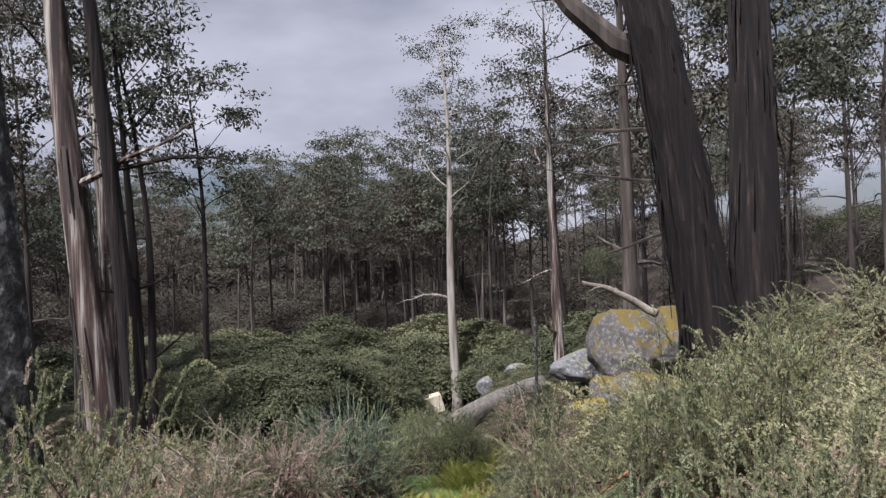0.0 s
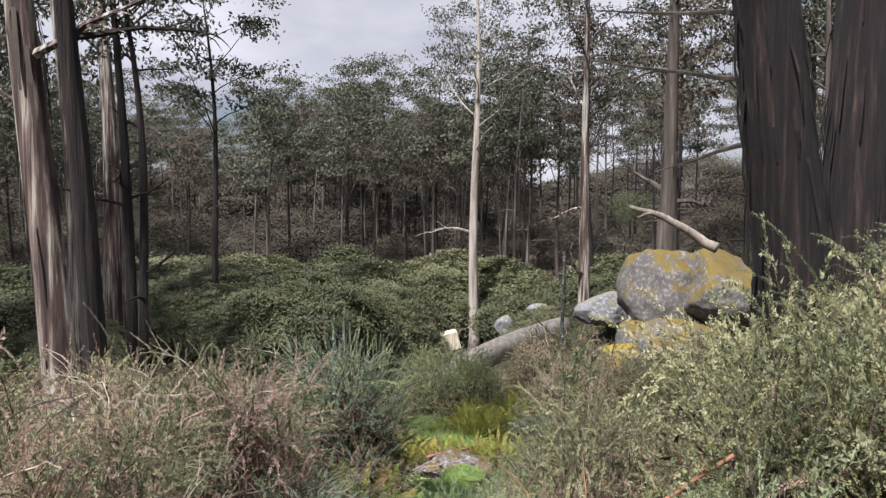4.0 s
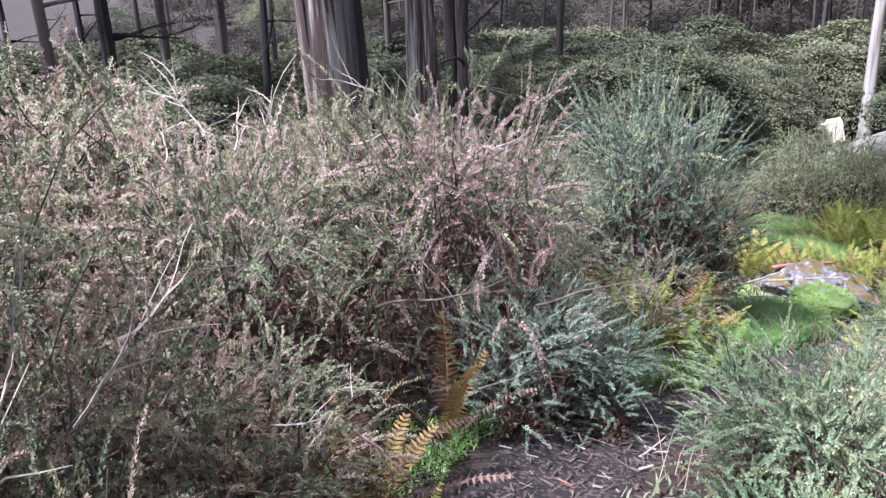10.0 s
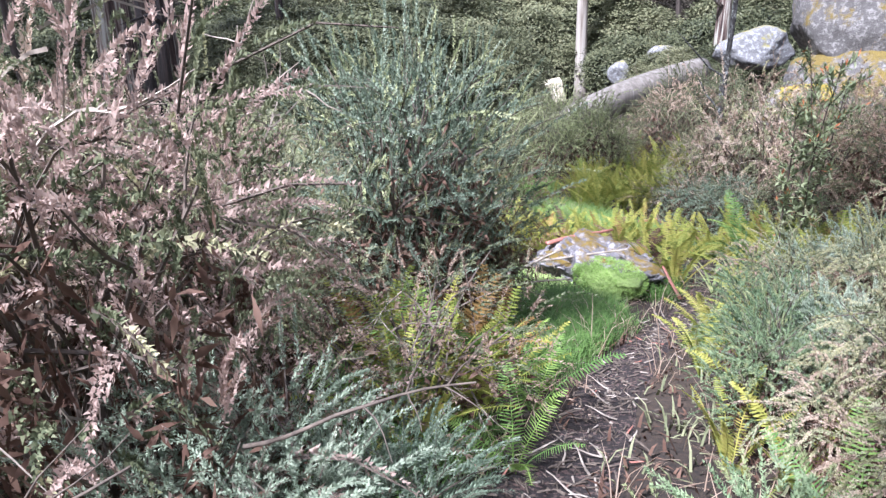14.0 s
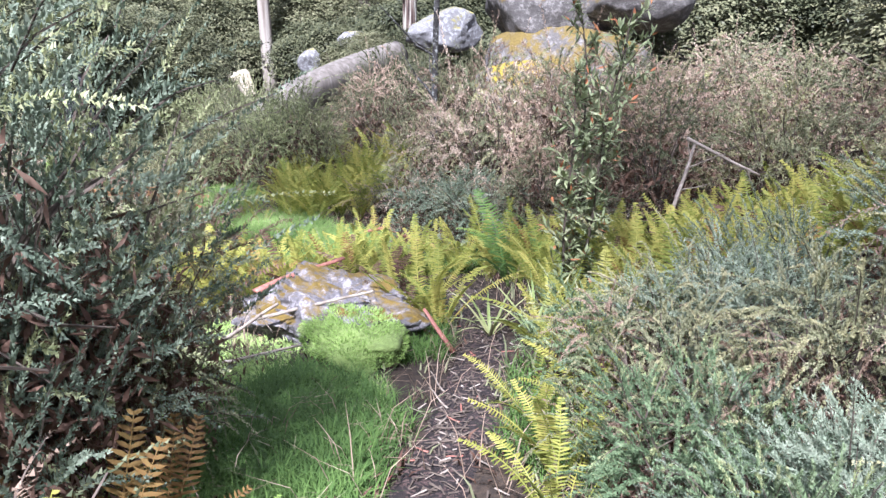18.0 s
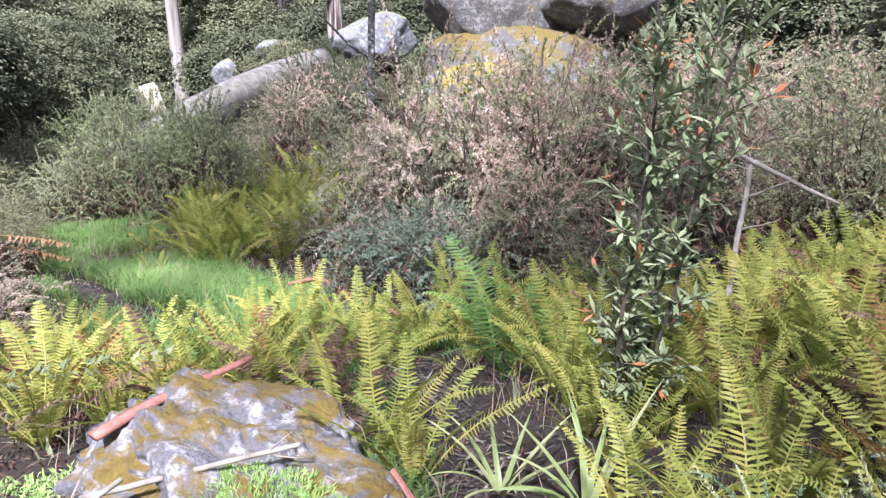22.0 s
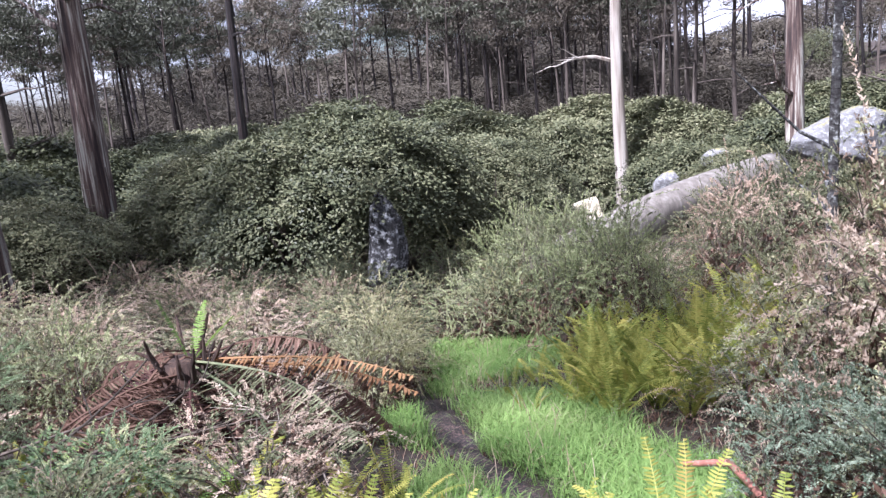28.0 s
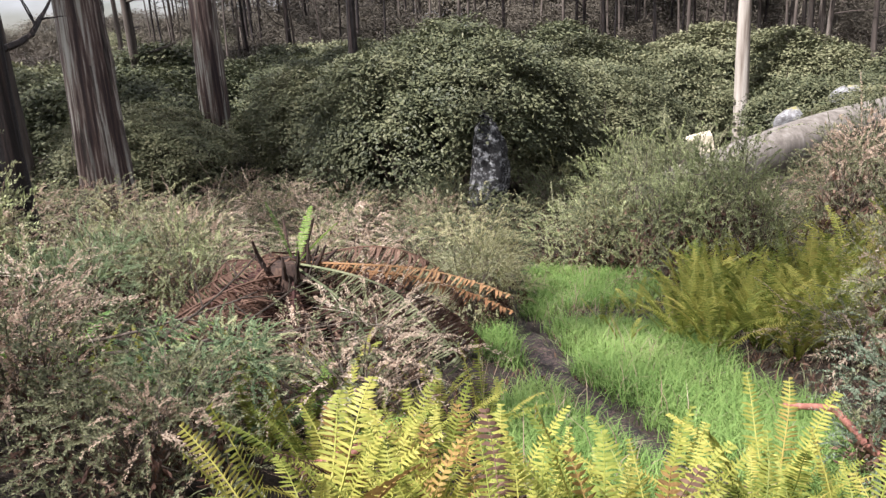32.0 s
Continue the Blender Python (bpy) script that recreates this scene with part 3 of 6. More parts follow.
def frond_mesh(name, seed, length, width, mat, pairs=26, droop=0.9, narrow=0.75, curl=0.0, hang=0.0, thick=0.5, ragged=0.0, rise=68):
    """One fern frond along +x that arches over: a midrib with a comb of lobed pinnae on either side."""
    rng = random.Random(seed)
    acc = Acc()
    rib = []
    p, ang = Vector((0, 0, 0)), radians(rise)
    k = 12
    for i in range(k + 1):
        rib.append(p.copy())
        ang -= droop * radians(70) / k * (0.5 + i / k)
        p = p + Vector((math.cos(ang), (0.03 + 0.16 * ragged) * math.sin(i * 0.7 + seed), math.sin(ang))) * (length / k)
    acc.tube(rib, [0.0045 * (1 - 0.8 * i / k) * (length / 0.7) + 0.0008 for i in range(k + 1)], 4, False)
    step = length * 0.83 / pairs * thick
    for i in range(pairs):
        u = 0.16 + 0.83 * i / (pairs - 1)
        c, d = along(rib, min(0.999, u))
        shape = math.sin(math.pi * min(1.0, (u - 0.08) ** narrow)) ** 0.7
        for s in (-1, 1):
            if rng.random() < ragged * 0.45:
                continue
            ln = width * 0.5 * max(0.12, shape) * rng.uniform(0.85 - 0.5 * ragged, 1.1)
            side = Vector((0, s, 0))
            nrm = d.cross(side) * s
            way = (side + d * rng.uniform(0.22, 0.42) + Vector((0, 0, rng.uniform(-0.16, 0.12) - hang * rng.uniform(0.6, 1.4))) + nrm * curl + unit(rng) * 0.5 * ragged).normalized()
            n0 = len(acc.v)
            lift = nrm * (0.25 * step)
            q1, q2 = c + way * ln * 0.34, c + way * ln * 0.68 - Vector((0, 0, 0.04 * ln))
            tip = c + way * ln + d * step * 0.4 - Vector((0, 0, 0.12 * ln + hang * 0.4 * ln))
            acc.v += [c - d * step * 0.42, q1 - d * step * 0.56 - lift, q2 - d * step * 0.42 - lift, tip, q2 + d * step * 0.42 + lift, q1 + d * step * 0.56 + lift, c + d * step * 0.42]
            acc.f += [(n0, n0 + 1, n0 + 5, n0 + 6), (n0 + 1, n0 + 2, n0 + 4, n0 + 5), (n0 + 2, n0 + 3, n0 + 4)]
    return acc.mesh(name, mat)


def fern(meshes, m, rng, count, label, group, lean=0.0, category="fern"):
    f = thing("fern", label, category, group, m)
    for i in range(count):
        a = 360.0 * (i + rng.random() * 0.8) / count
        s = rng.uniform(0.7, 1.12)
        part("frond", rng.choice(meshes), f, "", pose(0.02 * math.cos(radians(a)), 0.02 * math.sin(radians(a)), -0.02, rng.uniform(-14, 14), rng.uniform(-16, 14) + lean, a) @ Matrix.Diagonal((s, s, s, 1)))
    return f


def tuft(acc, x, y, z, rng, blades, h, spread, w=0.006):
    for _ in range(blades):
        a = rng.uniform(0, 2 * math.pi)
        rr = spread * math.sqrt(rng.random())
        p = Vector((x + rr * math.cos(a), y + rr * math.sin(a), z - 0.01))
        b = rng.uniform(0, 2 * math.pi)
        d = Vector((math.cos(b) * 0.5, math.sin(b) * 0.5, 1.0)).normalized()
        hh = h * rng.uniform(0.5, 1.15)
        side = Vector((-math.sin(b), math.cos(b), 0)) * w * 0.5
        mid = p + d * hh * 0.55
        tip = mid + (d + Vector((math.cos(b), math.sin(b), -0.45)) * 0.9).normalized() * hh * 0.5
        k = len(acc.v)
        acc.v += [p - side, p + side, mid + side * 0.8, tip, mid - side * 0.8]
        acc.f += [(k, k + 1, k + 2, k + 4), (k + 4, k + 2, k + 3)]


def clump(acc, p, rng, n, size, leaf_l, leaf_w, flat=0.6, hang=0.5):
    for _ in range(n):
        o = Vector((rng.gauss(0, size), rng.gauss(0, size), rng.gauss(0, size * flat)))
        d = (unit(rng) + Vector((0, 0, -hang))).normalized()
        acc.leaf(p + o, d, unit(rng), leaf_l * rng.uniform(0.7, 1.25), leaf_w * rng.uniform(0.8, 1.25), 0.03)


def trunk_mesh(name, pts, radii, n, mat, rng, flute=0.06, flare=1.0):
    """A bark-covered bole: uneven rings, buttressed foot."""
    acc = Acc()
    acc.tube(pts, radii, n, True)
    ph = [rng.uniform(0, 6.28) for _ in range(4)]
    for i, v in enumerate(acc.v):
        ring, j = divmod(i, n)
        c = pts[ring]
        t = 2 * math.pi * j / n
        k = 1 + flute * (math.sin(3 * t + ph[0] + ring * 0.10) + 0.7 * math.sin(5 * t + ph[1] - ring * 0.13) + 0.5 * math.sin(9 * t + ph[2]) + 0.35 * math.sin(14 * t + ph[3] + ring * 0.3))
        acc.v[i] = c + (v - c) * k
    return acc.mesh(name, mat, True)


def strip_mesh(name, pts, radii, count, mat, rng, lo=0.02, hi=0.5):
    """Loose ribbons of bark that hang from a bole."""
    acc = Acc()
    for _ in range(count):
        t = rng.uniform(lo, hi)
        p, d = along(pts, t)
        s = t * (len(radii) - 1)
        rr = radii[int(s)] * 1.05
        a = rng.uniform(0, 6.28)
        o = Vector((math.cos(a), math.sin(a), 0))
        k, ln, w = len(acc.v), rng.uniform(0.3, 1.2), rng.uniform(0.02, 0.06)
        sd = Vector((-math.sin(a), math.cos(a), 0)) * w * 0.5
        top = p + o * rr
        low = top - d * min(ln, 0.9 * top.z + 0.05) + o * rng.uniform(0.0, 0.09)
        mid = (top + low) * 0.5 + o * rng.uniform(0.01, 0.05)
        acc.v += [top - sd, top + sd, mid + sd * 1.1, low + sd * 0.5, low - sd * 0.5, mid - sd * 1.1]
        acc.f += [(k, k + 1, k + 2, k + 5), (k + 5, k + 2, k + 3, k + 4)]
    return acc.mesh(name, mat)


def gum_meshes(name, seed, h, r, bark, leaf_mat, lean=(0.0, 0.0), crown=0.45, limbs=12, clumps=6, per=14, leaf_l=0.26, leaf_w=0.075, limb_len=0.22, n=7, dead=0, wave=0.02, size=0.45, rings=12, limb_mat=None, flute=0.05, apart=True, twigs=5, flat=0.42, strips=0):
    """A eucalypt: tapered bole, rising limbs, twigs with hanging leaf clumps, and bare dead limbs."""
    rng = random.Random(seed)
    pts, radii = [], []
    ph = rng.uniform(0, 6.28)
    for i in range(rings + 1):
        t = i / rings
        w = wave * h * math.sin(t * 5.0 + ph) * t
        pts.append(Vector((lean[0] * h * t + w - wave * h * 0.3 * t, lean[1] * h * t + w * 0.5, h * t - 0.25)))
        radii.append(r * ((1 - t) ** 0.8 * 0.9 + 0.08) * (1 + 0.35 * math.exp(-t * h / 0.5)))
    out = [("trunk", trunk_mesh(name + "_trunk", pts, radii, n, bark, rng, flute))]
    if strips:
        out.append(("hanging_bark", strip_mesh(name + "_bark", pts, radii, strips, BARK_RED if strips % 2 else BARK_FAR, rng)))
    wood, leaves = Acc(), Acc()
    for i in range(limbs):
        if apart and wood.f:
            out.append(("limb", wood.mesh(name + "_limb", limb_mat or bark)))
            wood = Acc()
        bare = i < dead
        t = rng.uniform(0.22, 0.8) if bare else crown + (0.98 - crown) * (i + 0.5) / limbs
        p, d = along(pts, t)
        a = i * 2.4 + rng.uniform(-0.5, 0.5)
        up = rng.uniform(0.1, 0.5) if bare else rng.uniform(0.55, 1.15)
        way = Vector((math.cos(a), math.sin(a), up)).normalized()
        ln = h * limb_len * (1.15 - 0.55 * t) * rng.uniform(0.7, 1.2) * (0.5 if bare else 1.0)
        k = 6
        limb = arc(p, way, ln, -0.25 if not bare else 0.1, k, rng, 0.13)
        r0 = max(0.012, r * 0.33 * (1.15 - t))
        wood.tube(limb, [r0 * (1 - 0.85 * j / k) + 0.004 for j in range(k + 1)], 5, False)
        for j in range(twigs if not bare else 4):
            tp, td = along(limb, rng.uniform(0.35, 1.0) * 0.99)
            tw = arc(tp, (td + unit(rng) * 0.8 + Vector((0, 0, 0.25))).normalized(), ln * rng.uniform(0.2, 0.42), 0.1, 4, rng, 0.15)
            wood.tube(tw, [r0 * 0.28 + 0.003, r0 * 0.22 + 0.002, r0 * 0.15 + 0.002, r0 * 0.1 + 0.002, 0.002], 3, False)
            if not bare:
                for c in range(max(1, clumps // 5 + (1 if rng.random() < (clumps % 5) / 5 else 0))):
                    cp, _ = along(tw, rng.uniform(0.4, 0.99))
                    clump(leaves, cp + unit(rng) * size * 0.4, rng, per, size, leaf_l, leaf_w, flat)
    out.append(("limb" if apart else "branchwork", wood.mesh(name + "_limbs", limb_mat or bark)))
    if leaves.f:
        out.append(("crown", leaves.mesh(name + "_crown", leaf_mat)))
    return out


def thicket_meshes(name, seed, h, r, mat, clumps=520, per=34, leaf_l=0.15, leaf_w=0.075, size=0.2, lumps_n=18, low=0.16):
    """A dense rounded bush: many stems, a lumpy shell of layered leaf pads, hollow and dark underneath."""
    rng = random.Random(seed)
    wood, leaves = Acc(), Leaves()
    lumps = [(unit(rng, 0.5), rng.uniform(0.55, 1.0)) for _ in range(lumps_n)]
    for i in range(18):
        a = rng.uniform(0, 6.28)
        d = Vector((math.cos(a) * 0.45, math.sin(a) * 0.45, 1)).normalized()
        s = arc(Vector((math.cos(a) * r * 0.4 * rng.random(), math.sin(a) * r * 0.4 * rng.random(), -0.1)), d, h * rng.uniform(0.6, 0.9), 0.1, 5, rng, 0.12)
        wood.tube(s, [0.04 * (1 - 0.75 * j / 5) for j in range(6)], 5, False)
    g = np.random.default_rng(seed)
    for _ in range(clumps):
        u = unit(rng, 0.45)
        if u.z < -0.3:
            u.z = abs(u.z)
        bulge = max((max(0.0, u.dot(l)) ** 14 * w for l, w in lumps))
        rad = (0.66 + 0.40 * bulge) * (0.80 + 0.20 * rng.random() ** 0.35)
        p = Vector((u.x * r * rad, u.y * r * rad, h * 0.40 + u.z * h * 0.60 * rad))
        if p.z < low * h:
            continue
        pad = np.array((u * 0.7 + Vector((0, 0, 0.8)) + unit(rng) * 0.25).normalized())
        o = g.normal(0, size, (per, 3))
        o -= pad * ((o @ pad) * 0.72)[:, None]
        d = np.array(u) * 0.5 + many_units(g, per) * 0.9
        d -= pad * ((d @ pad) * 0.6)[:, None]
        d /= np.linalg.norm(d, axis=1, keepdims=True)
        leaves.add(np.array(p) + o, d, pad + many_units(g, per) * 0.55, leaf_l * g.uniform(0.7, 1.3, per), leaf_w * g.uniform(0.8, 1.2, per))
    return [("branchwork", wood.mesh(name + "_stems", TWIG)), ("foliage", leaves.mesh(name + "_foliage", mat))]


def rock_mesh(name, seed, size, mat, rough=0.16, freq=1.3, cuts=5, flat=0.35, facets=7):
    """A weathered boulder: a fine ball cut by flat faces, lumpy at two scales."""
    rng = random.Random(seed)
    bm = bmesh.new()
    bmesh.ops.create_icosphere(bm, subdivisions=cuts, radius=1.0)
    planes = [(unit(rng), rng.uniform(0.62, 0.9)) for _ in range(facets)]
    off = Vector((seed * 3.1, seed * 1.7, 0))
    for v in bm.verts:
        c = v.co.normalized()
        k = 1.0
        for nrm, dist in planes:
            q = c.dot(nrm)
            if q > 0.01:
                k = min(k, dist / q)
        k *= 1 + rough * noise.noise(c * freq + off) + rough * 0.35 * noise.noise(c * freq * 4 + off) + rough * 0.1 * noise.noise(c * freq * 13 + off)
        v.co = Vector((c.x * k * size[0], c.y * k * size[1], c.z * k * size[2]))
    me = bpy.data.meshes.new(name)
    bm.to_mesh(me)
    bm.free()
    me.polygons.foreach_set("use_smooth", [True] * len(me.polygons))
    me.materials.append(mat)
    return me


def stick_mesh(name, seed, length, r0, r1, mat, bend=0.12, n=6, k=9, flat=1.0, side=0):
    """A stick or bark strip along +x, bent and tapered, with side twigs if asked."""
    rng = random.Random(seed)
    acc = Acc()
    pts, p, d = [], Vector((0, 0, 0)), Vector((1, 0, 0))
    for i in range(k + 1):
        pts.append(p.copy())
        d = (d + Vector((0, rng.gauss(0, bend), rng.gauss(0, bend * 0.6)))).normalized()
        p = p + d * (length / k)
    acc.tube(pts, [r0 + (r1 - r0) * i / k for i in range(k + 1)], n, True)
    if flat != 1.0:
        for i, v in enumerate(acc.v):
            c = pts[i // n]
            acc.v[i] = Vector((v.x, v.y, c.z + (v.z - c.z) * flat))
    twigs = []
    for _ in range(side):
        t = Acc()
        q, qd = along(pts, rng.uniform(0.25, 0.95))
        t.tube(arc(q, (qd + unit(rng) * 0.9).normalized(), length * rng.uniform(0.12, 0.35), 0.0, 4, rng, 0.15), [r0 * 0.45, r0 * 0.36, r0 * 0.27, r0 * 0.18, 0.001], 4, False)
        twigs.append(t.mesh(name + "_twig", mat, True))
    me = acc.mesh(name, mat, True)
    return (me, twigs) if side else me


def ground_at(x, y, turn=0.0, lift=0.0, s=1.0, tilt=0.0):
    return pose(x, y, land(x, y) + lift, 0, tilt, turn) @ Matrix.Diagonal((s, s, s, 1))


# ---------------------------------------------------------------- ground and track
gx, gy = graded(-5.5, 5.5, 0.14, 700), graded(-2.0, 19.0, 0.14, 800)
gv = [(x, y, land(x, y)) for y in gy for x in gx]
nx = len(gx)
gf = [(j * nx + i, j * nx + i + 1, (j + 1) * nx + i + 1, (j + 1) * nx + i) for j in range(len(gy) - 1) for i in range(nx - 1)]
gm = bpy.data.meshes.new("ground")
gm.from_pydata(gv, [], gf)
gm.polygons.foreach_set("use_smooth", [True] * len(gm.polygons))
gm.materials.append(SOIL)
tagged(new("ground", gm), "dark brown forest soil with leaf litter on a falling slope", "ground", kind="structure")


def track_half(y):
    return float(np.interp(y, [0, 4, 5.6, 6.5, 7.6, 9, 10.5, 12, 14, 17, 22, 26], [0.2, 0.22, 0.32, 0.36, 0.27, 0.2, 0.19, 0.19, 0.19, 0.2, 0.22, 0.22]))


tv, tf = [], []
ys = np.arange(-2.0, 26.0, 0.1)
for i, y in enumerate(ys):
    c = track_x(y)
    w = track_half(y) * (1 + 0.22 * noise.noise(Vector((y * 1.3, 0.5, 0))))
    for q in range(7):
        x = c + (q / 3 - 1) * w * (1 + 0.14 * noise.noise(Vector((y * 3.1, q * 0.9, 2.0))))
        edge = 0.016 if 0 < q < 6 else -0.02
        tv.append((x, y, land(x, y) + edge))
    if i:
        for q in range(6):
            a = (i - 1) * 7 + q
            tf.append((a, a + 1, a + 8, a + 7))
tm = bpy.data.meshes.new("track")
tm.from_pydata(tv, [], tf)
tm.polygons.foreach_set("use_smooth", [True] * len(tm.polygons))
tm.materials.append(TRACK)
tagged(new("track", tm), "narrow walking track of dark soil littered with bark chips", "path", kind="structure")

# ---------------------------------------------------------------- trees
rng = random.Random(7)


def set_tree(name, pieces, label, x, y, turn=0.0, s=1.0, group="", category="tree"):
    return make_thing(name, pieces, label, category, group, ground_at(x, y, turn, 0, s))


# twin stringybark on the bank
twin = thing("twin_trunk_gum_tree", "huge dark stringybark gum with two trunks and hanging bark", "tree", m=ground_at(3.5, 9.35))
for nm, base, tip, r in (("trunk", (-0.22, -0.05), (-1.95, -0.2), 0.35), ("trunk", (0.2, 0.1), (0.42, 0.5), 0.32)):
    pts, rad = [], []
    for i in range(25):
        t = i / 24
        bend = math.sin(t * 3.0) * 0.12
        pts.append(Vector((base[0] + (tip[0] - base[0]) * t ** 1.1 + bend, base[1] + (tip[1] - base[1]) * t, 10.0 * t - 0.5)))
        rad.append(r * (1 - 0.45 * t) * (1 + 0.5 * math.exp(-10.0 * t / 0.8) * 0.8))
    part(nm, trunk_mesh("twin_trunk", pts, rad, 34, BARK_DARK, rng, 0.045), twin)
    part("hanging_bark", strip_mesh("bark_strips", pts, rad, 90, BARK_DARK, rng, 0.08, 0.6), twin, "loose dark strips of bark", None, "stuff")
limb = Acc()
limb.tube([Vector(v) for v in ((-0.9, 0, 4.3), (-1.3, 0.1, 4.5), (-1.8, 0.2, 5.0), (-2.4, 0.3, 5.9))], [0.2, 0.17, 0.13, 0.08], 8)
for q in range(7):
    z = 2.2 + q * 0.6
    limb.tube(arc(Vector((-0.7, 0.1, z)), Vector((-1, 0.3, 0.15 * (q % 3) - 0.05)).normalized(), rng.uniform(0.7, 1.9), 0.15, 5, rng, 0.1), [0.035, 0.028, 0.02, 0.015, 0.01, 0.004], 5, False)
part("limb", limb.mesh("twin_limbs", BARK_FAR), twin)

# standing gums beside and below the track
set_tree("lichen_trunk_tree", gum_meshes("lichen_tree", 11, 12, 0.145, BARK_LICHEN, GUM, (-0.012, 0.0), 0.6, 14, 6, 14, n=14, rings=20, dead=4), "thick trunk crusted with grey lichen beside the track", -1.93, 3.5, 30)
set_tree("gum_tree", gum_meshes("gum_f", 12, 15, 0.21, BARK_STRIPED, GUM, (-0.05, 0.02), 0.5, 16, 6, 56, leaf_l=0.15, leaf_w=0.055, size=0.32, flat=0.3, n=16, rings=22, dead=4, strips=40), "leaning gum tree with peeling grey and brown bark", -4.5, 10.3, 0)
set_tree("gum_tree", gum_meshes("gum_f2", 13, 14, 0.14, BARK_DARK, GUM, (-0.03, 0.0), 0.5, 14, 6, 56, leaf_l=0.15, leaf_w=0.055, size=0.32, flat=0.3, n=12, rings=18, dead=4), "slim dark gum tree with a pale bark stripe", -4.08, 10.15, 40)
set_tree("gum_tree", gum_meshes("gum_c", 14, 17, 0.47, BARK_STRIPED, GUM, (-0.015, 0.0), 0.5, 18, 6, 56, leaf_l=0.15, leaf_w=0.055, size=0.32, flat=0.3, n=16, rings=22, dead=5, strips=60), "tall gum tree with pale and red-brown peeling bark", -10.2, 22.2, 10)
set_tree("gum_tree", gum_meshes("gum_d", 15, 12, 0.15, BARK_DARK, GUM, (-0.02, 0.0), 0.5, 12, 6, 56, leaf_l=0.15, leaf_w=0.055, size=0.32, flat=0.3, n=10, rings=18, dead=5, wave=0.03), "slender crooked dark gum tree", -6.8, 17.35, 70)
set_tree("gum_tree", gum_meshes("gum_d2", 16, 11, 0.13, BARK_DARK, GUM, (0.03, 0.0), 0.5, 12, 6, 56, leaf_l=0.15, leaf_w=0.055, size=0.32, flat=0.3, n=10, rings=18, dead=5, wave=0.03), "slender dark gum tree with a forked dead limb", -6.55, 17.3, 200)
set_tree("gum_tree", gum_meshes("gum_t2", 17, 18, 0.42, BARK_STRIPED, GUM, (0.0, 0.0), 0.45, 18, 6, 56, leaf_l=0.15, leaf_w=0.055, size=0.32, flat=0.3, n=16, rings=22, dead=6, strips=70), "gum tree with shaggy brown bark at its foot", -12.3, 28.3, 130)
set_tree("gum_tree", gum_meshes("gum_b", 18, 15, 0.17, BARK_STRIPED, GUM, (-0.03, 0.0), 0.5, 16, 6, 56, leaf_l=0.15, leaf_w=0.055, size=0.32, flat=0.3, n=16, rings=22, dead=4, strips=40), "grey gum tree with streaked peeling bark", -3.4, 5.9, 80)
set_tree("gum_tree", gum_meshes("gum_wg", 19, 19, 0.27, BARK_PALE, GUM, (0.0, 0.0), 0.42, 20, 6, 56, leaf_l=0.15, leaf_w=0.055, size=0.32, flat=0.3, n=14, rings=22, dead=5, limb_len=0.2), "slim pale gum tree with white bark above the fallen log", 0.36, 39.3, 15)
set_tree("gum_tree", gum_meshes("gum_r", 20, 18, 0.28, BARK_STRIPED, GUM, (0.0, 0.0), 0.4, 18, 6, 56, leaf_l=0.15, leaf_w=0.055, size=0.32, flat=0.3, n=12, rings=20, dead=5), "tall gum tree with a pale lower trunk", 4.75, 33.4, 60)
set_tree("gum_tree", gum_meshes("gum_r2", 21, 17, 0.36, BARK_FAR, GUM, (0.0, 0.0), 0.55, 14, 6, 56, leaf_l=0.15, leaf_w=0.055, size=0.32, flat=0.3, n=14, rings=20, dead=4, strips=30), "straight brown gum tree behind the mossy boulder", 6.2, 26.0, 60)

FOREST_LABEL = "slender forest gum tree with a thin grey-green crown"
kinds = []
for i in range(6):
    kinds.append(gum_meshes("forest_gum", 40 + i, 15, 0.11 + 0.03 * (i % 3), [BARK_FAR, BARK_DARK, BARK_FAR, BARK_FAR, BARK_FAR, BARK_DARK][i], [GUM, GUM_BROWN, GUM, GUM, GUM_BROWN, GUM][i], (rng.uniform(-0.04, 0.04), 0), [0.28, 0.46, 0.34, 0.5, 0.3, 0.46][i], 20, 5, 60, leaf_l=0.2, leaf_w=0.09, n=6, rings=10, dead=5, size=0.36, limb_len=0.24, apart=False, twigs=4, flat=0.3))
first = {}


def forest_tree(i, x, y, s, turn):
    m = ground_at(x, y, turn, 0, s)
    if i not in first:
        first[i] = make_thing("forest_gum_tree", kinds[i], FOREST_LABEL, "tree", "forest behind the thicket", m)
    else:
        copy_thing(first[i], m)


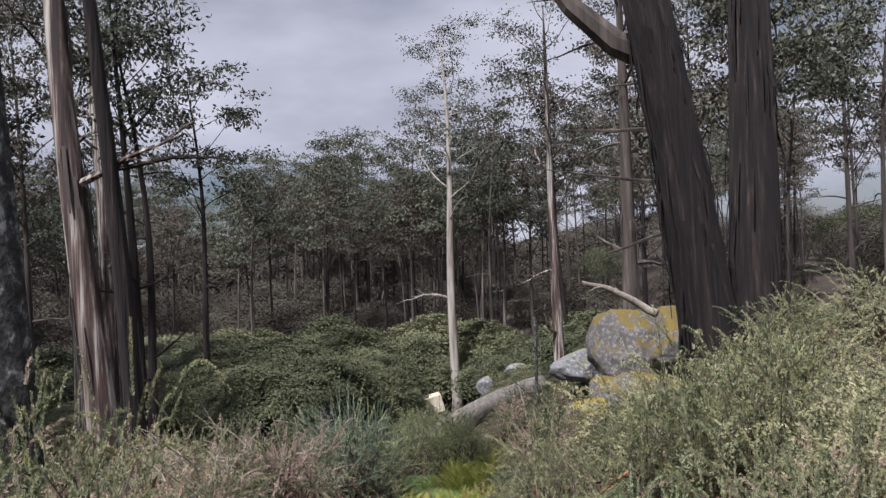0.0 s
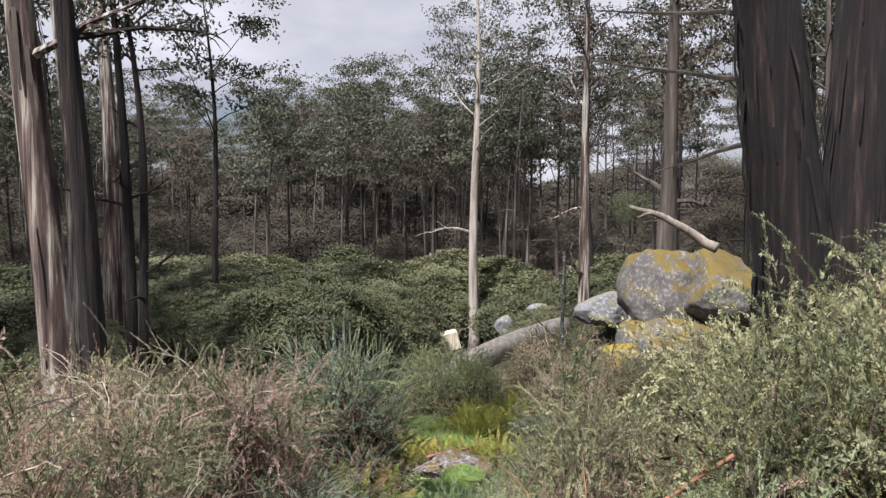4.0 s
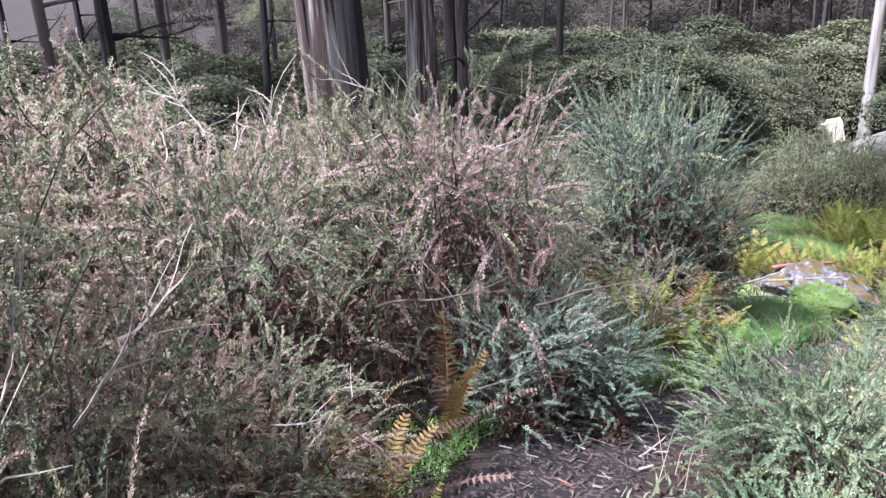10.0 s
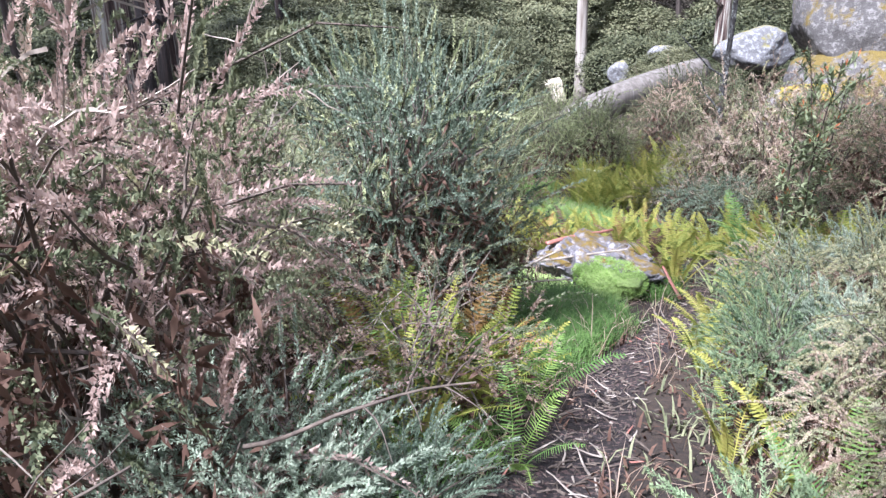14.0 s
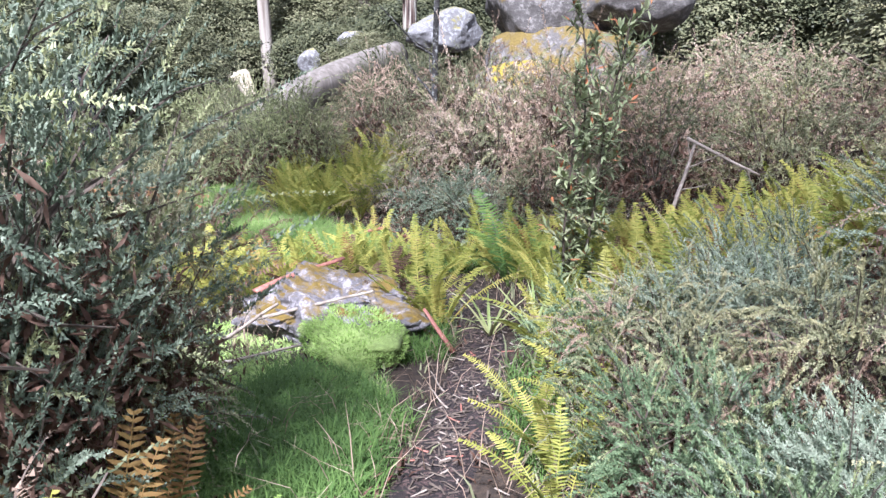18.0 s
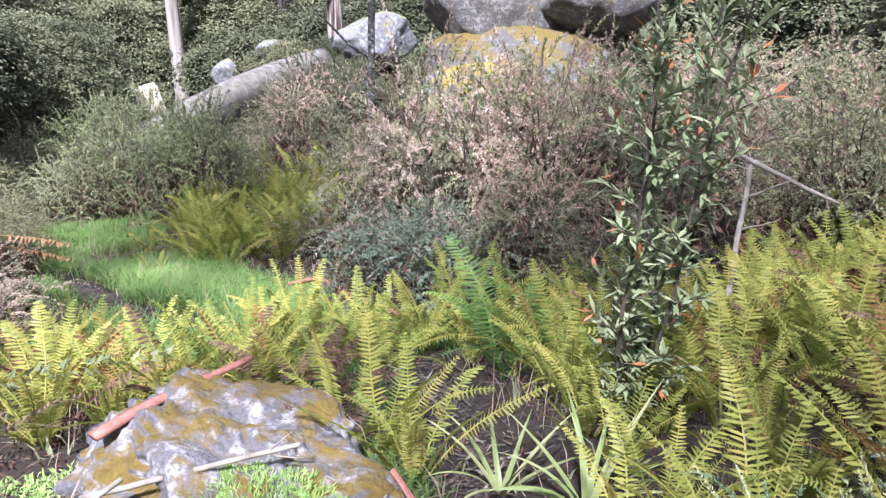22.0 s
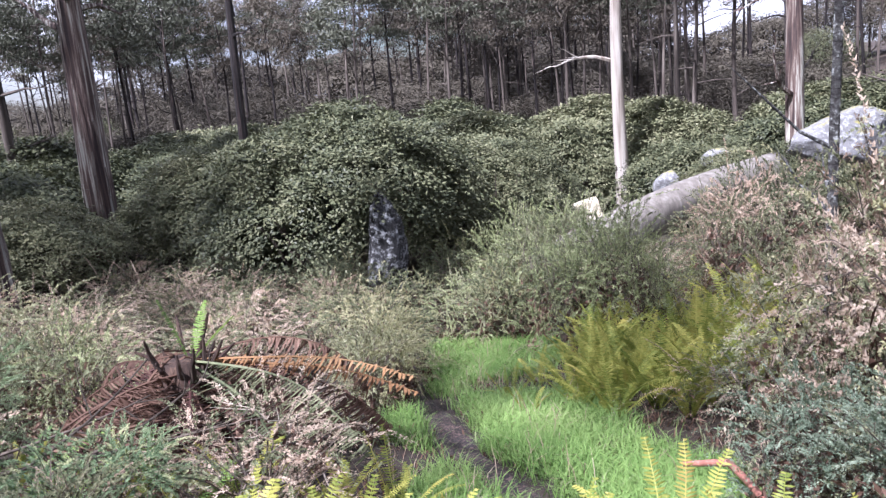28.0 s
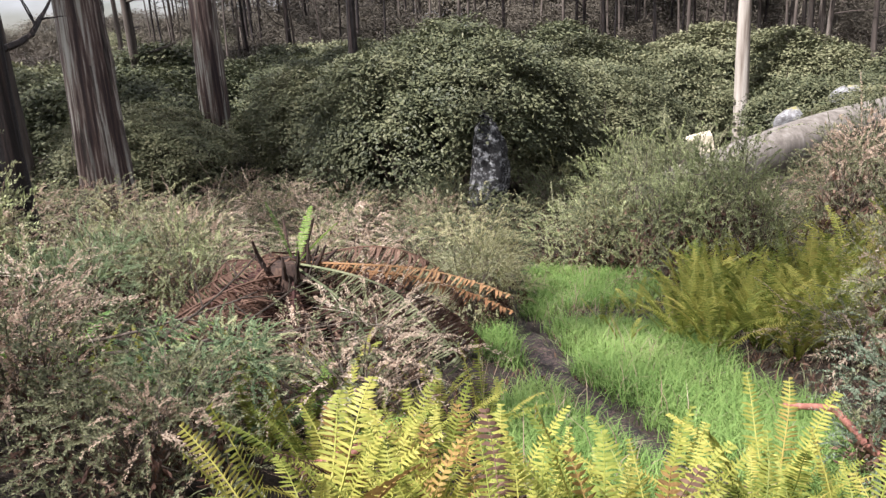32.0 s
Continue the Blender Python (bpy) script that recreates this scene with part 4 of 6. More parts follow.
# trees that stand singly in the view: place and size
for i, (x, y, s) in enumerate(((2.6, 46, 1.2), (9.0, 27, 0.95), (10.4, 25, 1.05), (12.2, 28, 1.0), (8.2, 36, 1.1), (14, 34, 1.1), (17, 30, 1.0), (6.6, 42, 1.15), (20, 38, 1.1), (-14, 24, 0.95), (-16, 30, 1.05), (-9.5, 31, 0.9), (-19, 27, 1.0), (-12, 18, 0.85), (-15, 20, 0.95), (-21, 35, 1.1), (24, 45, 1.0), (11.5, 45, 1.1))):
    forest_tree(i % 6, x, y, s, i * 47)
for i, (x, y, s) in enumerate(((-11, 12, 0.8), (-14, 15.5, 0.9), (-17, 20, 1.0), (-20, 16, 1.0), (-13, 8.5, 0.85), (-23, 22, 1.0), (-27, 28, 1.05), (-18, 11, 0.9), (-25, 12, 1.0), (-31, 20, 1.0), (-30, 36, 1.1), (-36, 30, 1.1), (-40, 42, 1.1), (-45, 34, 1.1), (16, 16, 0.9), (20, 22, 1.0), (26, 28, 1.0), (30, 40, 1.1), (18, 10, 0.9), (34, 32, 1.0), (-34, 14, 1.0), (-48, 24, 1.1))):
    forest_tree((i * 5) % 6, x, y, s, i * 61)
# the closed stand beyond the valley
n_far = 0
while n_far < 140:
    x, y = rng.uniform(-62, 55), 48 + 52 * rng.random() ** 1.2
    if abs(x - 2) / max(1.0, y) > 0.78 or (x > 6 and rng.random() < 0.72):
        continue
    if x < -8 - 0.1 * y and rng.random() < 0.55:
        continue
    forest_tree(rng.choice((1, 3, 5, 1, 3, 0)) if x < -5 or x > 12 else rng.randrange(6), x, y, rng.uniform(0.86, 1.12) * (0.88 + 0.22 * (y - 48) / 52), rng.uniform(0, 360))
    n_far += 1

# a second, farther line of trees closes the stand
for i in range(64):
    x, y = rng.uniform(-75, 42), rng.uniform(84, 124)
    if x > 8 and i % 2:
        continue
    forest_tree((1, 3, 5, 2)[i % 4], x, y, rng.uniform(0.9, 1.15), rng.uniform(0, 360))

# brown understorey between the far trunks
us = [thicket_meshes("understorey", 80 + i, 4.2, 3.2, [UNDER, THICKET, UNDER][i], [260, 260, 170][i], 56, [0.14, 0.12, 0.15][i], [0.05, 0.045, 0.06][i], 0.36) for i in range(3)]
ufirst = {}
for i in range(150):
    x, y = rng.uniform(-64, 62), 44 + 50 * rng.random()
    s = rng.uniform(0.8, 1.3) * (1 + (y - 44) / 90)
    k = 1 if i % 7 == 0 else 0
    if i >= 90:
        x, y, k = -120 + 4.0 * (i - 90), rng.uniform(104, 128), 2
        s = rng.uniform(2.6, 3.3) if -70 < x < 8 else rng.uniform(1.7, 2.3)
    m = ground_at(x, y, rng.uniform(0, 360), -0.2, s)
    if k not in ufirst:
        ufirst[k] = make_thing("understorey_bush", us[k], "dull brown-green understorey bush among forest trunks", "bush", "forest understorey", m)
    else:
        place_copy(ufirst[k], m)

# ---------------------------------------------------------------- thickets in the valley
tk = [thicket_meshes("thicket", 60 + i, 3.9, 2.8, THICKET, 900, 70, 0.082, 0.038, 0.15, 30) for i in range(2)]
tk += [thicket_meshes("far_thicket", 66 + i, 3.9, 2.8, THICKET, 640, 50, 0.12, 0.056, 0.19, 26) for i in range(3)]
tfirst = {}
near_n = 0
for i, (x, y, s, sz) in enumerate(((-5.5, 26.6, 1.15, 1.22), (-8.8, 28.6, 1.0, 1.05), (-3.4, 29.6, 0.85, 0.95), (-3.6, 33.6, 1.0, 1.15), (-10.5, 32.5, 1.1, 1.2), (-6.6, 31.8, 1.15, 1.25), (-13.4, 33.5, 1.1, 1.2), (-4.6, 37.5, 1.15, 1.25), (-1.6, 41.0, 1.0, 1.2), (-9.0, 36.5, 1.2, 1.3), (-16.0, 31.0, 1.1, 1.15), (-18.5, 36.0, 1.2, 1.2), (-13.5, 38.5, 1.2, 1.3), (-6.2, 41.5, 1.2, 1.35), (2.6, 36.8, 0.9, 0.9), (5.4, 31.8, 0.85, 0.9), (3.4, 32.5, 0.7, 0.75), (7.8, 33.0, 1.0, 1.05), (10.8, 35.0, 1.1, 1.05), (1.8, 42.0, 1.1, 1.2), (6.0, 39.0, 1.1, 1.15), (9.5, 23.0, 0.8, 0.85), (12.0, 21.0, 0.8, 0.8), (13.5, 26.0, 1.0, 0.95), (8.5, 15.5, 0.7, 0.7), (10.0, 12.0, 0.7, 0.65), (-21, 30, 1.1, 1.15), (-24, 38, 1.2, 1.2), (16, 40, 1.2, 1.1), (-11.5, 15.5, 0.75, 0.7), (-14.5, 18.5, 0.9, 0.85), (-12.5, 10.5, 0.8, 0.75), (-17, 14.5, 0.95, 0.85), (-20, 19.5, 1.0, 0.95), (-24, 25, 1.1, 1.05), (-16, 7.5, 0.9, 0.8), (-23, 13, 1.1, 0.9), (-29, 18, 1.2, 1.0), (-30, 27, 1.2, 1.1), (-36, 36, 1.2, 1.2), (17, 18, 1.0, 0.8), (22, 26, 1.1, 0.9), (20, 12, 1.0, 0.8), (28, 35, 1.2, 1.0), (-12.2, 25.2, 0.75, 0.7), (-14.5, 27.2, 0.9, 0.95), (-1.0, 44.5, 1.2, 1.3), (-11.0, 42.0, 1.3, 1.4), (8.5, 43.0, 1.2, 1.2))):
    m = pose(x, y, land(x, y), 0, 0, i * 73) @ Matrix.Diagonal((s, s, sz * 0.86, 1))
    near = y < 34.0 and -14 < x < 6 and y > 24
    k = (i % 2) if near else 2 + i % 3
    if k not in tfirst:
        tfirst[k] = make_thing("thicket_bush", tk[k], "tall rounded dark-green thicket bush in the valley", "bush", "valley thicket", m)
    else:
        copy_thing(tfirst[k], m)

# ---------------------------------------------------------------- rocks and logs
def rock(name, me, label, x, y, z, turn=0.0, tilt=0.0, roll=0.0, category="boulder", group=""):
    return thing(name, label, category, group, pose(x, y, z, roll, tilt, turn), me=me)


rock("trackside_rock", rock_mesh("trackside_rock", 5, (0.92, 0.45, 0.37), GRANITE_MOSS, 0.28, 2.4, 6, facets=11), "low grey granite rock patched with golden moss by the track", -0.1, 12.35, land(-0.1, 12.35) + 0.12, 120, 6)
rock("moss_slab", rock_mesh("moss_slab", 6, (0.72, 0.7, 0.46), MOSS_SLAB, 0.16, 1.3, 5), "rounded granite slab covered in bright yellow moss", 3.3, 18.8, -2.72, 28, -10)
big = rock("big_boulder", None, "huge split granite boulder with yellow moss and grey lichen", 5.5, 21.8, -2.4)
for piece, seed, size, p, turn, tilt in (("base_block", 8, (1.75, 1.6, 1.35), (0.05, 0.0, -0.75), 15, 0), ("tall_block", 31, (1.3, 1.35, 1.75), (-0.2, 0.4, 0.6), 40, 0), ("cap_block", 32, (1.3, 1.4, 0.95), (0.85, -0.35, 1.05), 10, 6)):
    part(piece, rock_mesh(piece, seed, size, BOULDER, 0.14, 1.2, 5, facets=10), big, "", pose(*p, 0, tilt, turn))
rock("pale_boulder", rock_mesh("pale_boulder", 9, (1.25, 0.9, 0.62), GRANITE, 0.1, 1.1, 5, facets=12), "blocky pale grey granite boulder", 4.75, 29.0, -3.0, 10)
rock("pale_boulder", rock_mesh("pale_boulder_far", 10, (0.6, 0.5, 0.35), GRANITE, 0.1, 1.1, 4), "pale granite boulder half hidden behind the thicket", 3.0, 34.2, -3.95, 40)
rock("pale_boulder", rock_mesh("pale_boulder_far", 12, (0.5, 0.5, 0.45), GRANITE, 0.1, 1.1, 4), "pale granite boulder half hidden behind the thicket", 1.7, 35.0, -4.7, 80)
rock("standing_rock", rock_mesh("standing_rock", 13, (0.42, 0.40, 1.15), SPECKLED, 0.2, 1.9, 5), "dark upright rock speckled with white lichen under the bushes", -3.85, 24.6, land(-3.85, 24.6) + 0.95, 20)
cushion = rock("moss_cushion", None, "soft lime-green moss cushion against the rock", -0.02, 11.72, -2.62, 15, category="moss")
part("moss_body", rock_mesh("moss_cushion", 14, (0.27, 0.34, 0.11), MOSS_GREEN, 0.3, 2.6, 4), cushion)
mt, r5 = Acc(), random.Random(15)
for _ in range(5200):
    u = unit(r5, 0.8)
    u.z = abs(u.z)
    k = 1 + 0.12 * noise.noise(u * 4.0)
    mt.needle(Vector((u.x * 0.285 * k, u.y * 0.36 * k, u.z * 0.105 * k)), (u + unit(r5) * 0.8).normalized(), r5.uniform(0.012, 0.04), 0.006, r5)
part("moss_pile", mt.mesh("moss_tufts", GRASS_LIME), cushion, "", None, "stuff")

# fallen trunk and its sawn end
log_a, log_b = Vector((3.3, 28.1, -3.5)), Vector((-0.95, 23.0, -4.25))
log = thing("fallen_log", "long weathered grey fallen trunk lying down the slope", "log", m=Matrix.Translation(log_a))
lp = [Vector((0, 0, 0)).lerp(log_b - log_a, i / 16) + Vector((0, 0, 0.18 * math.sin(i / 16 * 3.1))) for i in range(17)]
part("trunk", trunk_mesh("fallen_trunk", lp, [0.34 + 0.05 * i / 16 for i in range(17)], 20, LOG, rng, 0.035), log)
stub = Acc()
for q in range(1):
    stub.tube(arc(lp[9 + q * 2] + Vector((0, 0, 0.3)), unit(rng, 1.2), 0.7, 0.1, 4, rng, 0.1), [0.05, 0.04, 0.03, 0.02, 0.01], 5)
part("branch_stub", stub.mesh("log_stub", LOG), log)


def sawn_block(name, label, x, y, z, size, turn, tilt):
    bm = bmesh.new()
    bmesh.ops.create_cube(bm, size=1.0, matrix=Matrix.Diagonal((*size, 1)))
    bmesh.ops.subdivide_edges(bm, edges=bm.edges[:], cuts=3, use_grid_fill=True)
    for v in bm.verts:
        v.co += noise.noise_vector(v.co * 1.5) * 0.03
    bmesh.ops.bevel(bm, geom=[e for e in bm.edges if e.calc_face_angle(0) > 0.9], offset=0.02, segments=2, affect="EDGES")
    me = bpy.data.meshes.new(name)
    bm.to_mesh(me)
    bm.free()
    me.materials.append(CUT_WOOD)
    return thing(name, label, "log", m=pose(x, y, z, 0, tilt, turn), me=me)


sawn_block("sawn_log", "pale squared sawn log lying at the foot of the gum", -1.05, 36.0, -5.62, (1.35, 0.9, 0.75), 8, -14)
stump = thing("burnt_stump", "short blackened stump among yellow ferns", "stump", m=ground_at(0.75, 22.6))
sp = [Vector((0.02 * math.sin(i), 0.0, i * 0.1 - 0.1)) for i in range(8)]
part("stump_body", trunk_mesh("stump", sp, [0.24, 0.22, 0.2, 0.19, 0.185, 0.18, 0.18, 0.16], 14, CHAR, rng, 0.06), stump)

# ---------------------------------------------------------------- shrubs
def kind_set(name, seed, n, **kw):
    return [shrub_meshes(name, seed + i, **kw) for i in range(n)]


FAR_KW = dict(shoots=430, shoot_len=0.2, leaf=(0.022, 0.0095), per=44, plumes=26, fill=500, fill_leaf=(0.07, 0.02))
LOW_KW = dict(shoots=260, shoot_len=0.22, leaf=(0.019, 0.008), per=44, plumes=24, fill=300, fill_leaf=(0.06, 0.016), droop=0.6, bare=6)
SHRUBS = {
    "G": (kind_set("heath", 100, 2, mat=HEATH, tip=HEATH_CREAM, dry=HEATH_DRY, dry_share=0.12, tip_share=0.35), "heath_shrub", "grey-green heath shrub with arching feathery shoots"),
    "B": (kind_set("blue_heath", 120, 2, mat=HEATH_BLUE, leaf=(0.02, 0.0058), droop=0.3, up=0.7), "blue_green_shrub", "dense blue-green heath shrub with soft needle leaves"),
    "D": (kind_set("dry_heath", 140, 2, mat=HEATH_DRY, dry=HEATH, dry_share=0.28, tip=HEATH_CREAM, tip_share=0.3, bare=14, per=98), "dry_shrub", "half-dead tan heath shrub with brittle grey twigs"),
    "C": (kind_set("cream_heath", 160, 2, mat=HEATH, tip=HEATH_CREAM, dry=HEATH_DRY, dry_share=0.1, droop=0.6, up=0.3, tip_share=0.65, plumes=60, shoot_len=0.2), "cream_tipped_shrub", "heath shrub with drooping cream-tipped sprays"),
    "P": (kind_set("pink_heath", 180, 2, mat=HEATH, dry=PINK, dry_share=0.36, tip=HEATH_CREAM, tip_share=0.2, bare=12, plumes=22), "mixed_shrub", "grey-green shrub with pinkish dead sprays"),
    "R": (kind_set("broom", 200, 2, mat=HEATH_BLUE, droop=0.2, up=0.6, tip=BROOM, tip_share=0.4, plumes=20, lumps=16), "upright_green_shrub", "upright fresh-green bush with many thin stems"),
    "K": (kind_set("dark_heath", 220, 2, mat=THICKET, dry=HEATH_DRY, dry_share=0.2), "dark_shrub", "dark green heath shrub with brown inner twigs"),
    "V": (kind_set("vivid_heath", 240, 2, mat=VIVID, tip=BROOM, droop=0.4, up=0.5, tip_share=0.3, leaf=(0.019, 0.006)), "vivid_green_shrub", "soft bright green feathery low shrub"),
}
FAR_SHRUBS = {k: ([shrub_meshes(k + "_far", 600 + 7 * i + j, mat=m, dry=d, tip=t, dry_share=0.2, up=0.5 if k == "R" else 0.45, droop=0.4 if k == "R" else 0.55, tip_share=0.35 if t else 0.0, **FAR_KW) for j in range(2)], SHRUBS[k][1], SHRUBS[k][2])
              for i, (k, m, d, t) in enumerate((("G", HEATH, HEATH_CREAM, None), ("D", HEATH_DRY, HEATH, HEATH_CREAM), ("C", HEATH, HEATH_CREAM, HEATH_CREAM), ("R", BROOM, HEATH, BROOM), ("K", THICKET, HEATH_DRY, None), ("B", HEATH_BLUE, HEATH, None)))}
LOW_SHRUBS = {k: ([shrub_meshes(k + "_low", 700 + i, mat=m, dry=d, dry_share=0.3, **LOW_KW)], n, lb)
              for i, (k, m, d, n, lb) in enumerate((("LG", HEATH, HEATH_DRY, "low_shrub", "low straggling grey-green undershrub"), ("LD", HEATH_DRY, HEATH, "low_dry_shrub", "low brittle tan undershrub"), ("LK", THICKET, FERN_BROWN, "low_dark_shrub", "low dark green undershrub with brown twigs")))}
shrub_first = {}
shrub_n = 0
planted = []


def walk_x(y):
    """The line walked, to keep tall growth off it."""
    return float(np.interp(y, [0, 2.5, 4, 5.3, 6.5, 8, 9, 10.1, 11.4, 12.5], [0, 0.18, 0.14, -0.4, -0.5, -0.4, -0.27, 0.0, 0.4, 0.5]))


def shrub(kind, x, y, h, r):
    global shrub_n
    far = y > 13 or abs(x - walk_x(y)) > 1.9
    sets, name, label = LOW_SHRUBS[kind] if kind in LOW_SHRUBS else (FAR_SHRUBS[kind] if far and kind in FAR_SHRUBS else SHRUBS[kind])
    planted.append((x, y, r))
    h *= {"G": 1.15, "C": 1.1, "K": 1.1, "B": 0.78}.get(kind, 1.0) * (1.2 if y > 13 and kind == "R" else 1.0)
    i = shrub_n % len(sets)
    shrub_n += 1
    wide = max(r / 0.62, 0.78 * h)
    clear = x - walk_x(y)
    need = 0.92 * wide + 0.06
    if h > 0.7 and -1 < y < 12.2 and abs(clear) < need:
        x += math.copysign(need - abs(clear), clear)
    m = pose(x, y, land(x, y) - 0.02, 0, 0, shrub_n * 67.0) @ Matrix.Diagonal((wide, wide, h, 1))
    if (kind, i, name, far) not in shrub_first:
        shrub_first[kind, i, name, far] = make_thing(name, sets[i], label, "shrub", "heath scrub", m)
    else:
        place_copy(shrub_first[kind, i, name, far], m)


